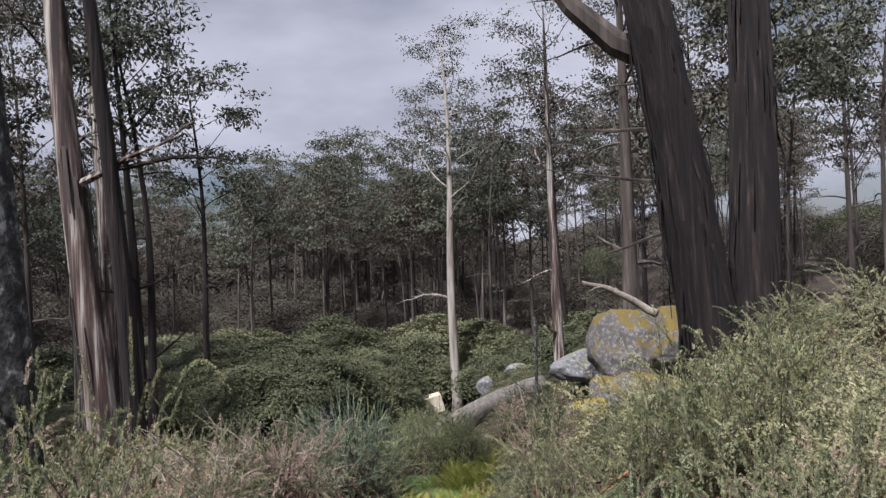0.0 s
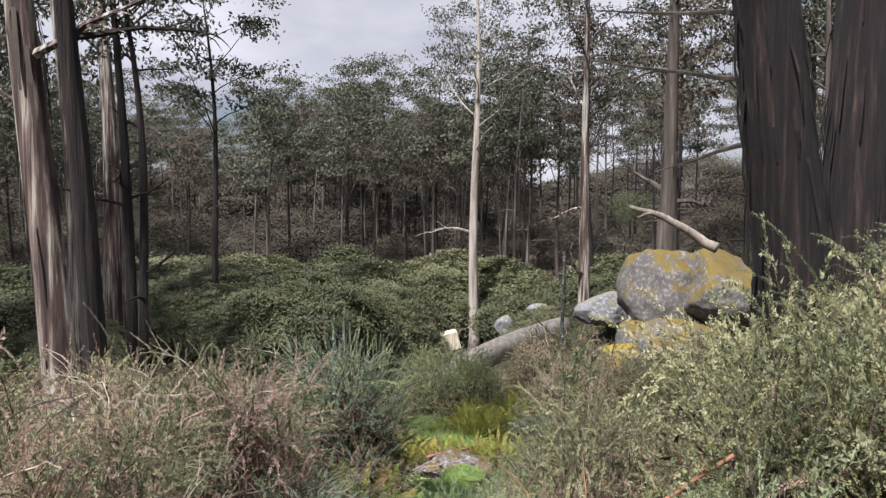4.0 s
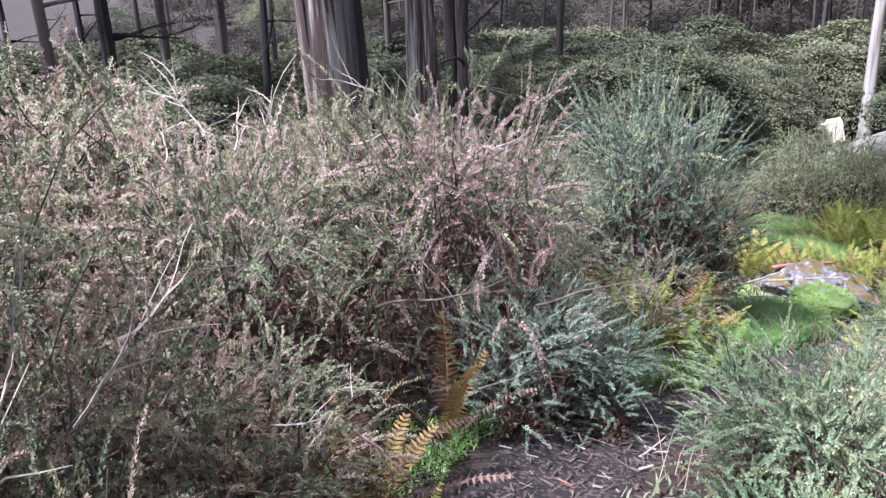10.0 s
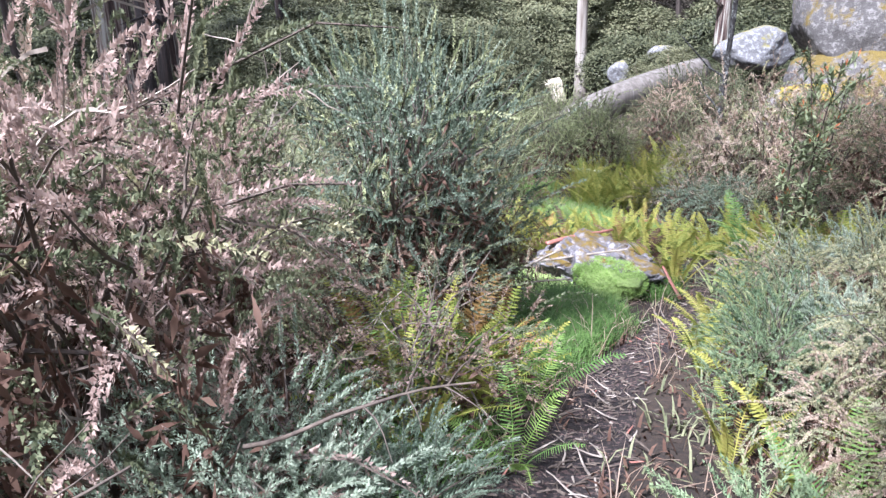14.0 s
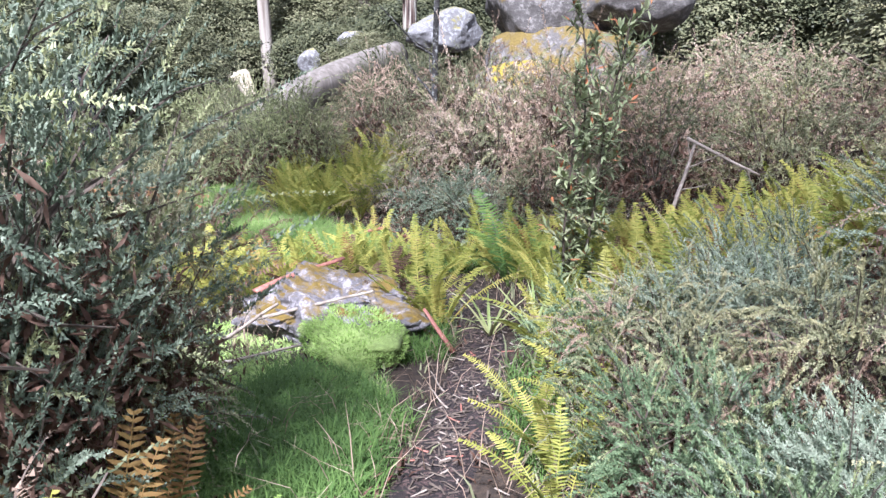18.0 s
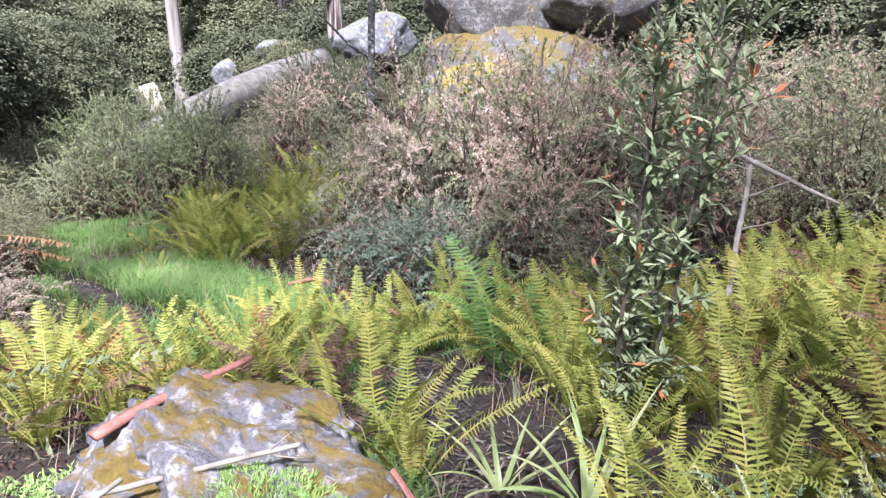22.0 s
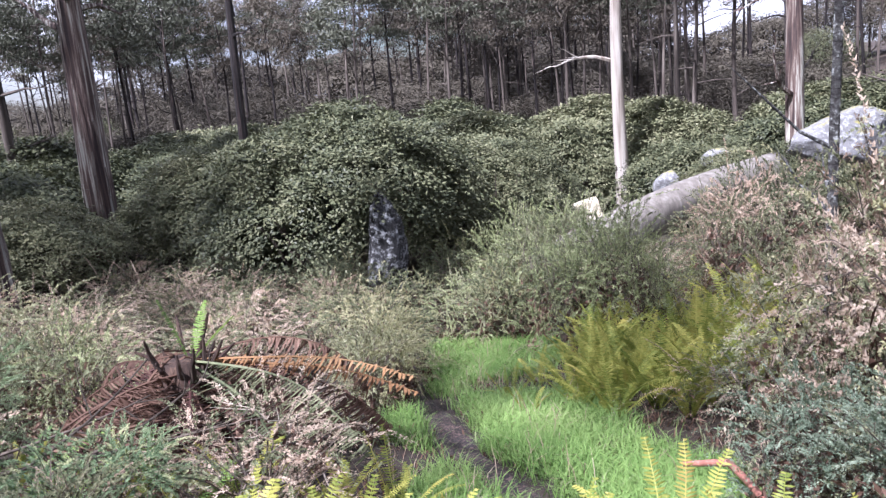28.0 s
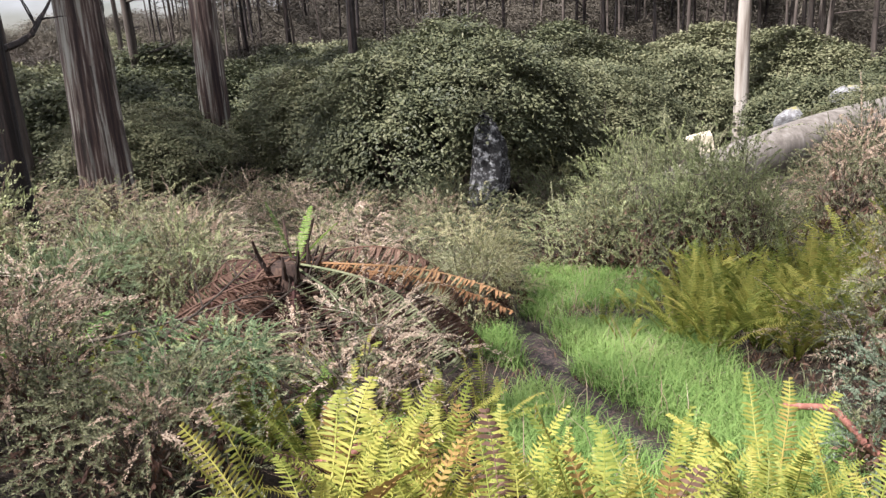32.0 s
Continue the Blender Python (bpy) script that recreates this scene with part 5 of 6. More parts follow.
# kind, x, y, height, radius
for k, x, y, h, r in (
    ("G", -1.55, 3.1, 1.4, 0.75), ("G", -1.15, 2.2, 1.15, 0.6), ("G", -2.6, 2.6, 1.4, 0.8), ("G", -2.9, 4.0, 1.4, 0.8),
    ("D", -1.1, 4.5, 0.9, 0.45), ("D", -0.55, 3.7, 0.95, 0.45), ("D", -1.75, 4.5, 1.25, 0.7), ("D", -1.45, 5.0, 1.05, 0.5), ("D", -2.4, 5.3, 1.2, 0.7),
    ("D", -1.35, 5.35, 0.7, 0.5), ("D", -2.05, 6.1, 1.25, 0.7), ("D", -3.2, 6.3, 1.4, 0.9), ("G", -3.9, 5.0, 1.3, 0.9),
    ("G", 1.0, 2.7, 1.0, 0.55), ("G", 1.6, 3.2, 1.15, 0.7), ("V", 0.8, 4.15, 1.0, 0.5), ("V", 1.15, 4.5, 0.95, 0.5), ("C", 1.3, 4.75, 1.25, 0.5), ("C", 1.6, 5.0, 1.5, 0.55), ("G", 1.95, 4.6, 1.5, 0.7),
    ("G", 2.4, 3.8, 1.2, 0.8), ("C", 1.6, 5.85, 1.6, 0.6), ("C", 2.2, 5.5, 1.55, 0.7), ("C", 0.75, 6.1, 1.2, 0.5), ("G", 2.5, 6.0, 1.2, 0.8), ("G", 2.6, 7.3, 1.0, 0.8),
    ("G", 3.3, 5.2, 1.1, 0.9), ("G", 3.4, 7.7, 0.9, 0.7), ("G", 1.3, 6.9, 1.0, 0.6), ("B", 0.95, 5.6, 0.8, 0.45),
    ("V", 0.2, 6.4, 0.75, 0.45), ("V", 0.1, 5.9, 0.5, 0.32), ("V", 0.9, 3.5, 0.75, 0.45), ("P", -1.5, 7.2, 1.5, 0.75), ("B", -1.2, 7.05, 0.85, 0.5),
    ("D", -2.3, 7.5, 1.5, 0.85), ("D", -3.1, 8.2, 1.3, 0.8), ("P", -1.85, 8.2, 1.4, 0.6), ("D", -2.1, 9.0, 1.2, 0.7),
    ("R", -0.95, 10.3, 1.8, 0.55), ("G", -0.98, 10.7, 1.0, 0.42), ("R", -1.3, 10.0, 1.85, 0.65), ("R", -1.5, 10.4, 1.3, 0.7), ("D", -2.7, 10.2, 1.2, 0.8), ("D", -3.6, 9.4, 1.2, 0.8),
    ("G", 0.75, 7.7, 0.9, 0.5), ("B", 0.75, 8.7, 0.8, 0.42), ("G", 1.35, 8.9, 0.9, 0.6), ("B", 1.2, 10.0, 0.85, 0.5),
    ("G", 1.9, 8.0, 1.1, 0.7), ("B", 1.75, 9.6, 0.9, 0.55), ("G", 2.4, 10.2, 0.9, 0.6), ("G", 3.2, 10.9, 1.0, 0.7), ("C", 1.05, 9.4, 0.7, 0.45), ("B", 1.65, 10.5, 0.8, 0.5), ("G", 2.1, 9.5, 1.0, 0.6), ("B", 1.5, 9.1, 0.8, 0.5), ("G", 1.1, 8.2, 0.9, 0.5),
    ("D", 2.0, 15.4, 1.85, 0.95), ("D", 1.45, 15.9, 1.4, 0.7), ("B", 1.2, 15.0, 1.05, 0.55), ("B", 1.55, 14.5, 1.0, 0.6), ("B", 1.5, 14.8, 0.9, 0.5),
    ("K", 2.1, 14.3, 0.9, 0.6), ("D", 2.6, 15.0, 1.8, 0.9), ("D", 3.3, 14.4, 1.5, 0.9), ("D", 4.2, 15.0, 1.5, 1.0),
    ("G", 3.9, 13.4, 1.2, 0.8), ("D", 5.2, 14.2, 1.4, 1.0), ("D", 3.0, 16.4, 1.5, 0.9), ("D", 2.2, 16.6, 1.9, 0.9), ("D", 3.7, 16.0, 1.6, 0.95), ("D", 4.4, 16.8, 1.2, 0.9),
    ("D", 6.2, 16.0, 1.3, 1.0), ("D", 7.4, 15.0, 1.3, 1.0), ("G", 5.0, 12.0, 1.2, 0.9), ("D", 6.5, 18.0, 1.2, 0.9),
    ("G", 4.3, 10.9, 1.0, 0.8), ("G", 4.6, 6.5, 1.0, 0.9), ("G", 4.4, 8.0, 0.8, 0.7), ("G", 5.6, 8.4, 1.0, 0.9),
    ("R", 0.1, 20.6, 1.4, 0.85), ("R", -0.7, 21.2, 1.45, 0.85), ("R", 0.5, 19.9, 1.15, 0.65), ("R", -0.3, 21.9, 1.5, 0.9), ("R", -0.4, 20.2, 1.1, 0.6), ("C", -1.25, 20.9, 1.0, 0.6),
    ("R", -1.2, 22.2, 1.45, 0.85), ("G", -2.3, 23.4, 1.1, 0.8), ("K", 1.6, 21.6, 1.5, 0.9), ("K", 2.3, 22.6, 1.7, 1.0),
    ("K", 0.6, 21.7, 1.0, 0.8), ("K", 3.1, 24.2, 1.7, 1.0), ("D", 1.6, 23.2, 1.45, 0.9), ("K", 0.4, 22.9, 0.9, 0.8), ("G", -1.4, 23.8, 0.9, 0.7), ("R", -1.6, 21.0, 0.8, 0.7),
    ("D", -1.9, 29.0, 1.2, 0.9), ("G", -1.6, 26.6, 1.0, 0.8), ("K", 3.6, 21.8, 1.1, 0.8),
    ("R", -3.9, 16.4, 0.85, 0.6), ("C", -2.0, 18.6, 0.85, 0.6), ("D", -3.6, 18.6, 1.0, 0.8), ("C", -2.4, 19.2, 1.0, 0.75), ("G", -1.9, 18.0, 0.7, 0.55), ("D", -4.6, 19.6, 1.0, 0.8),
    ("D", -5.4, 18.2, 1.0, 0.9), ("D", -3.4, 20.6, 1.0, 0.8), ("C", -2.6, 21.6, 0.9, 0.75), ("D", -5.0, 21.4, 1.0, 0.9),
    ("D", -6.6, 19.8, 1.0, 0.9), ("D", -7.6, 18.2, 1.1, 0.9), ("D", -6.8, 22.4, 1.0, 0.9), ("G", -4.0, 22.8, 1.0, 0.9),
    ("V", -3.9, 15.3, 0.85, 0.6), ("G", -4.6, 16.6, 1.0, 0.8), ("R", -4.2, 14.6, 1.2, 0.7),
    ("V", -2.0, 14.2, 0.6, 0.5), ("K", -1.75, 13.5, 0.55, 0.5), ("K", -2.5, 13.6, 0.7, 0.6), ("G", -1.75, 17.3, 0.75, 0.5), ("G", -5.4, 15.2, 1.1, 0.9), ("D", -6.4, 16.4, 1.1, 0.9), ("D", -3.6, 12.6, 1.1, 0.8),
    ("G", -2.6, 12.4, 0.9, 0.7), ("D", -4.8, 12.4, 1.2, 0.9), ("D", -5.6, 10.8, 1.2, 0.9), ("D", -6.0, 8.4, 1.3, 1.0),
    ("D", -4.6, 7.6, 1.3, 0.9), ("G", -5.2, 6.0, 1.3, 1.0), ("D", -7.2, 12.4, 1.2, 1.0), ("D", -7.6, 14.4, 1.1, 1.0),
    ("D", -8.6, 16.4, 1.1, 1.0), ("D", -8.8, 20.4, 1.0, 1.0), ("D", -9.2, 24.6, 1.0, 1.0), ("D", -7.6, 25.2, 1.0, 1.0),
    ("V", 0.45, 8.6, 0.62, 0.4), ("V", 0.6, 9.3, 0.6, 0.4), ("C", 0.85, 9.9, 0.68, 0.45), ("C", 0.68, 8.2, 0.68, 0.45), ("V", 0.88, 10.4, 0.6, 0.4), ("B", 0.75, 9.0, 0.68, 0.42), ("B", -0.95, 7.2, 0.68, 0.42), ("V", -0.02, 6.65, 0.65, 0.42), ("C", 0.5, 7.3, 0.68, 0.45), ("G", 2.1, 1.9, 1.0, 0.7), ("G", -2.4, 1.2, 1.2, 0.8), ("G", 1.2, 0.8, 0.8, 0.5), ("G", -1.3, 0.4, 0.8, 0.5),
):
    shrub(k, x, y, h, r)

# undershrubs in the gaps
CLEAR = ((-2.4, 15.1, 1.1, 0.8), (-0.85, 12.2, 0.75, 1.0), (0.0, 15.6, 1.3, 2.0), (-0.9, 17.6, 1.1, 1.6), (-1.8, 20.0, 0.9, 2.0), (-0.5, 10.9, 0.9, 1.3), (2.7, 12.0, 1.5, 1.6), (-0.6, 13.2, 1.6, 0.8), (0.6, 13.4, 0.7, 1.2), (-0.2, 11.75, 0.8, 0.8), (0.7, 19.0, 0.8, 1.6), (-2.7, 16.4, 1.5, 1.4), (-2.3, 15.5, 0.9, 1.0), (0.1, 6.0, 0.5, 0.8), (0.45, 4.6, 0.5, 1.0), (-0.6, 9.7, 0.7, 1.0), (1.0, 13.0, 0.9, 1.4), (-0.7, 7.0, 0.6, 1.5))
r3 = random.Random(31)
tries = 0
while tries < 1500:
    tries += 1
    x, y = r3.uniform(-8.5, 7.0), r3.uniform(-0.2, 28)
    if abs(x - track_x(y)) < track_half(y) + 0.38 or any(((x - a) / c) ** 2 + ((y - b) / d) ** 2 < 1 for a, b, c, d in CLEAR):
        continue
    if any((x - a) ** 2 + (y - b) ** 2 < (0.36 + r * 0.55) ** 2 for a, b, r in planted):
        continue
    shrub(r3.choice(("LG", "LD", "LK", "LG", "LG")), x, y, r3.uniform(0.45, 0.8), r3.uniform(0.55, 0.8))

# ---------------------------------------------------------------- ferns
FY = [frond_mesh("frond_yellow", 300 + i, 0.6, 0.112, FERN, 34, 0.2 + 0.2 * i, thick=0.5, ragged=0.18) for i in range(5)]
FG = [frond_mesh("frond_green", 310 + i, 0.75, 0.2, FERN_GREEN, 30, 0.9 + 0.2 * i, thick=0.42, ragged=0.1) for i in range(2)]
FO = [frond_mesh("frond_orange", 320 + i, 0.55, 0.13, FERN_ORANGE, 22, 0.5 + 0.3 * i, curl=0.3) for i in range(2)]
FB = [frond_mesh("frond_brown", 330 + i, 0.6, 0.14, FERN_BROWN, 22, 0.8 + 0.3 * i, curl=0.3, hang=0.3) for i in range(2)]


def ferns(spots, meshes, label, group, count=8, size=1.0):
    for x, y in spots:
        s = size * rng.uniform(0.8, 1.2)
        fern(meshes, ground_at(x, y, rng.uniform(0, 360), 0.0, s), rng, count, label, group)


def scatter(x0, x1, y0, y1, n, gap, seed):
    r2 = random.Random(seed)
    got = []
    for _ in range(n * 12):
        p = (r2.uniform(x0, x1), r2.uniform(y0, y1))
        if all((p[0] - q[0]) ** 2 + (p[1] - q[1]) ** 2 > gap * gap for q in got) and abs(p[0] - track_x(p[1])) > 0.28:
            got.append(p)
            if len(got) == n:
                break
    return got


YL, GL, BL = "upright yellow-green fern clump", "bright green arching fern", "dead brown and orange fern clump"
ferns([(-0.92, 8.5), (-1.05, 8.9), (-0.85, 9.1), (-0.78, 8.7), (-1.2, 8.6), (-1.0, 8.25), (-1.3, 8.95)], FY + FG[:1], "yellow-green fern clump with orange dead fronds", "trackside ferns", 11, 1.0)
ferns([(-1.15, 8.75), (-0.95, 9.35)], FO, BL, "dead ferns", 7, 0.95)
ferns([(-0.6, 8.2), (-0.55, 8.9), (-0.62, 9.5)], FG, GL, "green ferns", 6, 0.6)
ferns([(1.12, 11.3), (1.02, 10.9), (0.94, 10.6), (1.22, 11.75), (0.82, 10.2), (1.32, 12.1), (1.42, 12.5)], FY, YL, "trackside ferns", 10, 0.85)
ferns(scatter(-3.6, -1.7, 14.0, 14.8, 12, 0.3, 17), FG + FY[:2], "green fern in front of the tree fern", "ferns by the tree fern", 8, 0.7)
ferns(scatter(-1.75, -0.75, 13.9, 15.0, 14, 0.26, 18), FY + FY + FG[:1], YL, "ferns by the tree fern", 10, 0.85)
ferns(scatter(0.75, 1.5, 13.3, 14.2, 7, 0.26, 19), FY, YL, "ferns beside the clearing", 10, 0.85)
ferns([(0.42, 13.7), (0.55, 13.95), (0.4, 14.1), (0.65, 13.65), (0.5, 14.3), (0.75, 13.95), (0.85, 13.6)], FY, YL, "ferns beside the clearing", 12, 0.9)
ferns([(0.22, 8.35), (0.42, 8.1), (0.5, 8.75), (0.35, 9.6), (0.5, 9.95), (0.62, 10.5)], FY, YL, "trackside ferns", 8, 0.95)
ferns([(1.0, 10.7), (1.15, 11.0), (0.95, 11.2), (1.3, 10.5)], FY, YL, "trackside ferns", 8, 1.05)
ferns(scatter(1.5, 4.2, 10.6, 13.5, 80, 0.21, 5), FY + FY + FO[:1], YL, "fern bed under the bank", 13, 0.95)
ferns(scatter(1.7, 3.4, 11.0, 12.8, 6, 0.4, 6), FB, BL, "dead ferns", 6, 0.9)
ferns([(0.52, 12.35), (0.58, 12.1), (0.42, 12.65)], FY, YL, "ferns by the rock", 9, 0.95)
ferns([(0.42, 12.5), (0.3, 12.85), (0.25, 13.0)], FB, BL, "dead ferns", 9, 0.95)
ferns(scatter(-0.95, 0.2, 13.15, 13.75, 22, 0.19, 7), FY + FY + FB[:1] + FO[:1], YL, "fern bed beyond the rock", 14, 1.0)
ferns([(1.35, 13.0), (1.5, 13.2)], FG, GL, "green ferns", 6, 0.95)
ferns([(1.9, 13.7), (2.3, 13.6), (1.75, 13.4)], FG + FY[:1], GL, "green ferns", 7, 0.85)
ferns(scatter(-0.1, 1.4, 17.2, 20.4, 48, 0.22, 9), FY, YL, "yellow fern bank below the track", 14, 1.1)
ferns(scatter(1.0, 2.0, 19.6, 22.4, 10, 0.35, 10), FY, YL, "yellow fern bank below the track", 10, 1.2)
ferns(scatter(-0.7, 0.3, 17.2, 18.6, 8, 0.35, 12), FY, YL, "yellow fern bank below the track", 7, 0.7)
ferns([(-1.5, 4.9), (-0.1, 5.35), (-1.1, 4.85), (-0.75, 4.75), (-0.9, 5.1), (-1.2, 5.3), (-0.95, 5.5)], FY + FY + FO, "small yellowing fern at the track edge", "trackside ferns", 7, 0.55)
ferns([(6.6, 21.0), (7.4, 20.0), (8.2, 19.0), (7.0, 19.4), (5.9, 18.6), (7.8, 21.5)], FY, YL, "ferns under far trees", 8, 1.1)

ferns([(-1.2, 5.7), (-1.35, 6.0), (-1.5, 5.5), (-1.3, 6.5), (-1.55, 6.2), (-1.15, 5.3)], FB + FO[:1], BL, "dead ferns", 8, 0.8)
ferns([(-0.85, 9.7), (-0.7, 9.45), (-0.95, 9.9)], FO, BL, "dead ferns", 8, 0.8)
ferns([(-1.0, 4.6), (0.3, 5.5), (0.55, 7.2), (0.4, 7.6)], FG, GL, "green ferns", 6, 0.6)

# ---------------------------------------------------------------- old tree fern
tfern = thing("tree_fern", "collapsed tree fern with hanging brown fronds and few green shoots", "tree fern", m=ground_at(-2.5, 15.8, 0, -0.3, 1.15))
tp = [Vector((0.02 * math.sin(i * 1.3), 0.02 * math.cos(i), i * 0.115 - 0.1)) for i in range(10)]
part("trunk", trunk_mesh("tree_fern_trunk", tp, [0.30, 0.26, 0.22, 0.2, 0.19, 0.19, 0.18, 0.17, 0.15, 0.10], 16, FIBRE, rng, 0.08), tfern)
BIG = [frond_mesh("tree_fern_frond", 400 + i, 1.5, 0.42, FERN_BROWN, 60, 0.75 + 0.2 * i, hang=0.9, ragged=0.6, thick=0.8) for i in range(4)]
BIGF = [frond_mesh("tree_fern_skirt", 410 + i, 1.15, 0.34, [FERN_BROWN, MAROON, MAROON, FERN_BROWN][i], 58, 0.7 + 0.12 * i, hang=1.6, ragged=0.35, thick=0.8) for i in range(4)]
SAGE = [frond_mesh("tree_fern_grey_frond", 420 + i, 1.45, 0.40, [HEATH, HEATH][i], 70, 0.8, hang=1.2, ragged=0.7, thick=0.7) for i in range(2)]
RUST = [frond_mesh("tree_fern_rust_frond", 425, 1.35, 0.24, RUST_BROWN, 50, 0.35, hang=0.4, ragged=0.5, thick=0.7)]
NEWF = [frond_mesh("tree_fern_new_frond", 430, 0.55, 0.14, FERN_GREEN, 24, 0.15)]
for i in range(40):
    k = rng.uniform(0.45, 1.0)
    part("dead_frond", BIG[i % 4], tfern, "dry brown frond", pose(rng.uniform(-0.12, 0.12), rng.uniform(-0.12, 0.12), rng.uniform(0.5, 1.0), rng.uniform(-80, 80), rng.uniform(45, 105), i * 17 + rng.uniform(-20, 20)) @ Matrix.Diagonal((k, k * rng.uniform(0.6, 1.0), k, 1)))
for i in range(34):
    k = rng.uniform(0.75, 1.15)
    part("skirt_frond", BIGF[i % 4], tfern, "limp dark brown frond", pose(0, 0, rng.uniform(0.65, 0.95), rng.uniform(-35, 35), rng.uniform(70, 104), i * 10.6 + rng.uniform(-9, 9)) @ Matrix.Diagonal((k, k, k, 1)))
for i, (a, t) in enumerate(((-18, 60), (-34, 72))):
    part("grey_frond", SAGE[i % 2], tfern, "grey-green half-dead frond", pose(0, 0, 0.92, 0, t, a))
for a, t in ((2, 62), (12, 70)):
    part("rust_frond", RUST[0], tfern, "stiff orange-brown dead frond", pose(0, 0, 0.92, 0, t, a))
for i in range(3):
    part("new_frond", NEWF[0], tfern, "short upright green frond", pose(0.03, 0, 0.9, 0, rng.uniform(-8, 25), i * 95) @ Matrix.Diagonal((0.75, 0.6, 0.75, 1)))

for i in range(12):
    st = Acc()
    a = i * 0.55
    st.tube(arc(Vector((0.1 * math.cos(a), 0.1 * math.sin(a), 0.8)), Vector((0.5 * math.cos(a), 0.5 * math.sin(a), 1)).normalized(), rng.uniform(0.18, 0.42), 0.2, 4, rng, 0.1), [0.022, 0.02, 0.016, 0.012, 0.006], 6)
    part("frond_stub", st.mesh("tree_fern_stub", FIBRE), tfern, "dark broken frond stalk")

# ---------------------------------------------------------------- broad-leaved sapling
sap = thing("sapling", "slim broad-leaved sapling with reddish young leaves", "sapling", m=ground_at(1.42, 11.98))
wood, gl, rl = Acc(), Acc(), Acc()
for q in range(4):
    a = q * 1.6
    lead = arc(Vector((0.03 * math.cos(a), 0.03 * math.sin(a), -0.05)), Vector((0.11 * math.cos(a), 0.11 * math.sin(a), 1)).normalized(), rng.uniform(1.5, 2.05), -0.1, 10, rng, 0.05)
    stem = Acc()
    stem.tube(lead, [0.007 * (1 - 0.75 * i / 10) + 0.002 for i in range(11)], 6)
    part("stem", stem.mesh("sapling_stem", TWIG), sap)
    for i in range(28):
        p, d = along(lead, 0.12 + 0.87 * i / 28)
        o = unit(rng)
        o.z = abs(o.z) * 0.5 + 0.35
        tw = arc(p, o.normalized(), rng.uniform(0.08, 0.26), -0.3, 4, rng, 0.08)
        wood.tube(tw, [0.004, 0.0034, 0.003, 0.0024, 0.0015], 4, False)
        for j in range(24):
            lp, ld = along(tw, 0.05 + 0.94 * j / 24)
            out = (unit(rng) + ld * 0.5 + Vector((0, 0, 0.25))).normalized()
            (rl if j > 20 and rng.random() < 0.35 else gl).leaf(lp, out, (Vector((0, 0, 1)) + unit(rng) * 0.4).normalized(), rng.uniform(0.05, 0.09), 0.019, 0.06)
part("branchwork", wood.mesh("sapling_twigs", TWIG), sap, "", None, "stuff")
part("foliage", gl.mesh("sapling_leaves", WARATAH), sap, "", None, "stuff")
part("young_foliage", rl.mesh("sapling_young_leaves", RED_TIP), sap, "orange-red young leaves", None, "stuff")

# ---------------------------------------------------------------- strap-leaved tussock
def tussock(x, y, n, ln, label):
    t = thing("strap_leaf_tussock", label, "tussock", m=ground_at(x, y))
    for i in range(n):
        a = Acc()
        pts = arc(Vector((0, 0, 0)), Vector((rng.uniform(0.3, 0.8), 0, 1)).normalized(), ln * rng.uniform(0.7, 1.1), rng.uniform(0.6, 1.5), 7, rng, 0.03)
        for j, p in enumerate(pts):
            w = 0.011 * (1 - (j / 7) ** 2) + 0.0008
            a.v += [p + Vector((0, -w, 0.003)), p, p + Vector((0, w, 0.003))]
            if j:
                k = (j - 1) * 3
                a.f += [(k, k + 1, k + 4, k + 3), (k + 1, k + 2, k + 5, k + 4)]
        part("leaf", a.mesh("strap_leaf", STRAP), t, "", pose(0, 0, 0, 0, 0, i * 360 / n + rng.uniform(-12, 12)))


tussock(1.0, 11.55, 16, 0.5, "pale strap-leaved tussock beside the track")
tussock(0.85, 11.9, 10, 0.42, "small strap-leaved tussock beside the track")

# ---------------------------------------------------------------- grass and ground cover
def grass(name, label, spots, mat, h, spread, blades, seed, w=0.006):
    r2 = random.Random(seed)
    acc = Acc()
    for x, y in spots:
        tuft(acc, x, y, land(x, y), r2, blades, h * r2.uniform(0.7, 1.3), spread, w)
    tagged(new(name, acc.mesh(name, mat)), label, "grass", kind="stuff")


def spots(cx, cy, rx, ry, n, seed):
    r2 = random.Random(seed)
    out = []
    for _ in range(n):
        a, q = r2.uniform(0, 6.28), math.sqrt(r2.random())
        x, y = cx + rx * q * math.cos(a), cy + ry * q * math.sin(a)
        if abs(x - track_x(y)) > track_half(y) + 0.05:
            out.append((x, y))
    return out


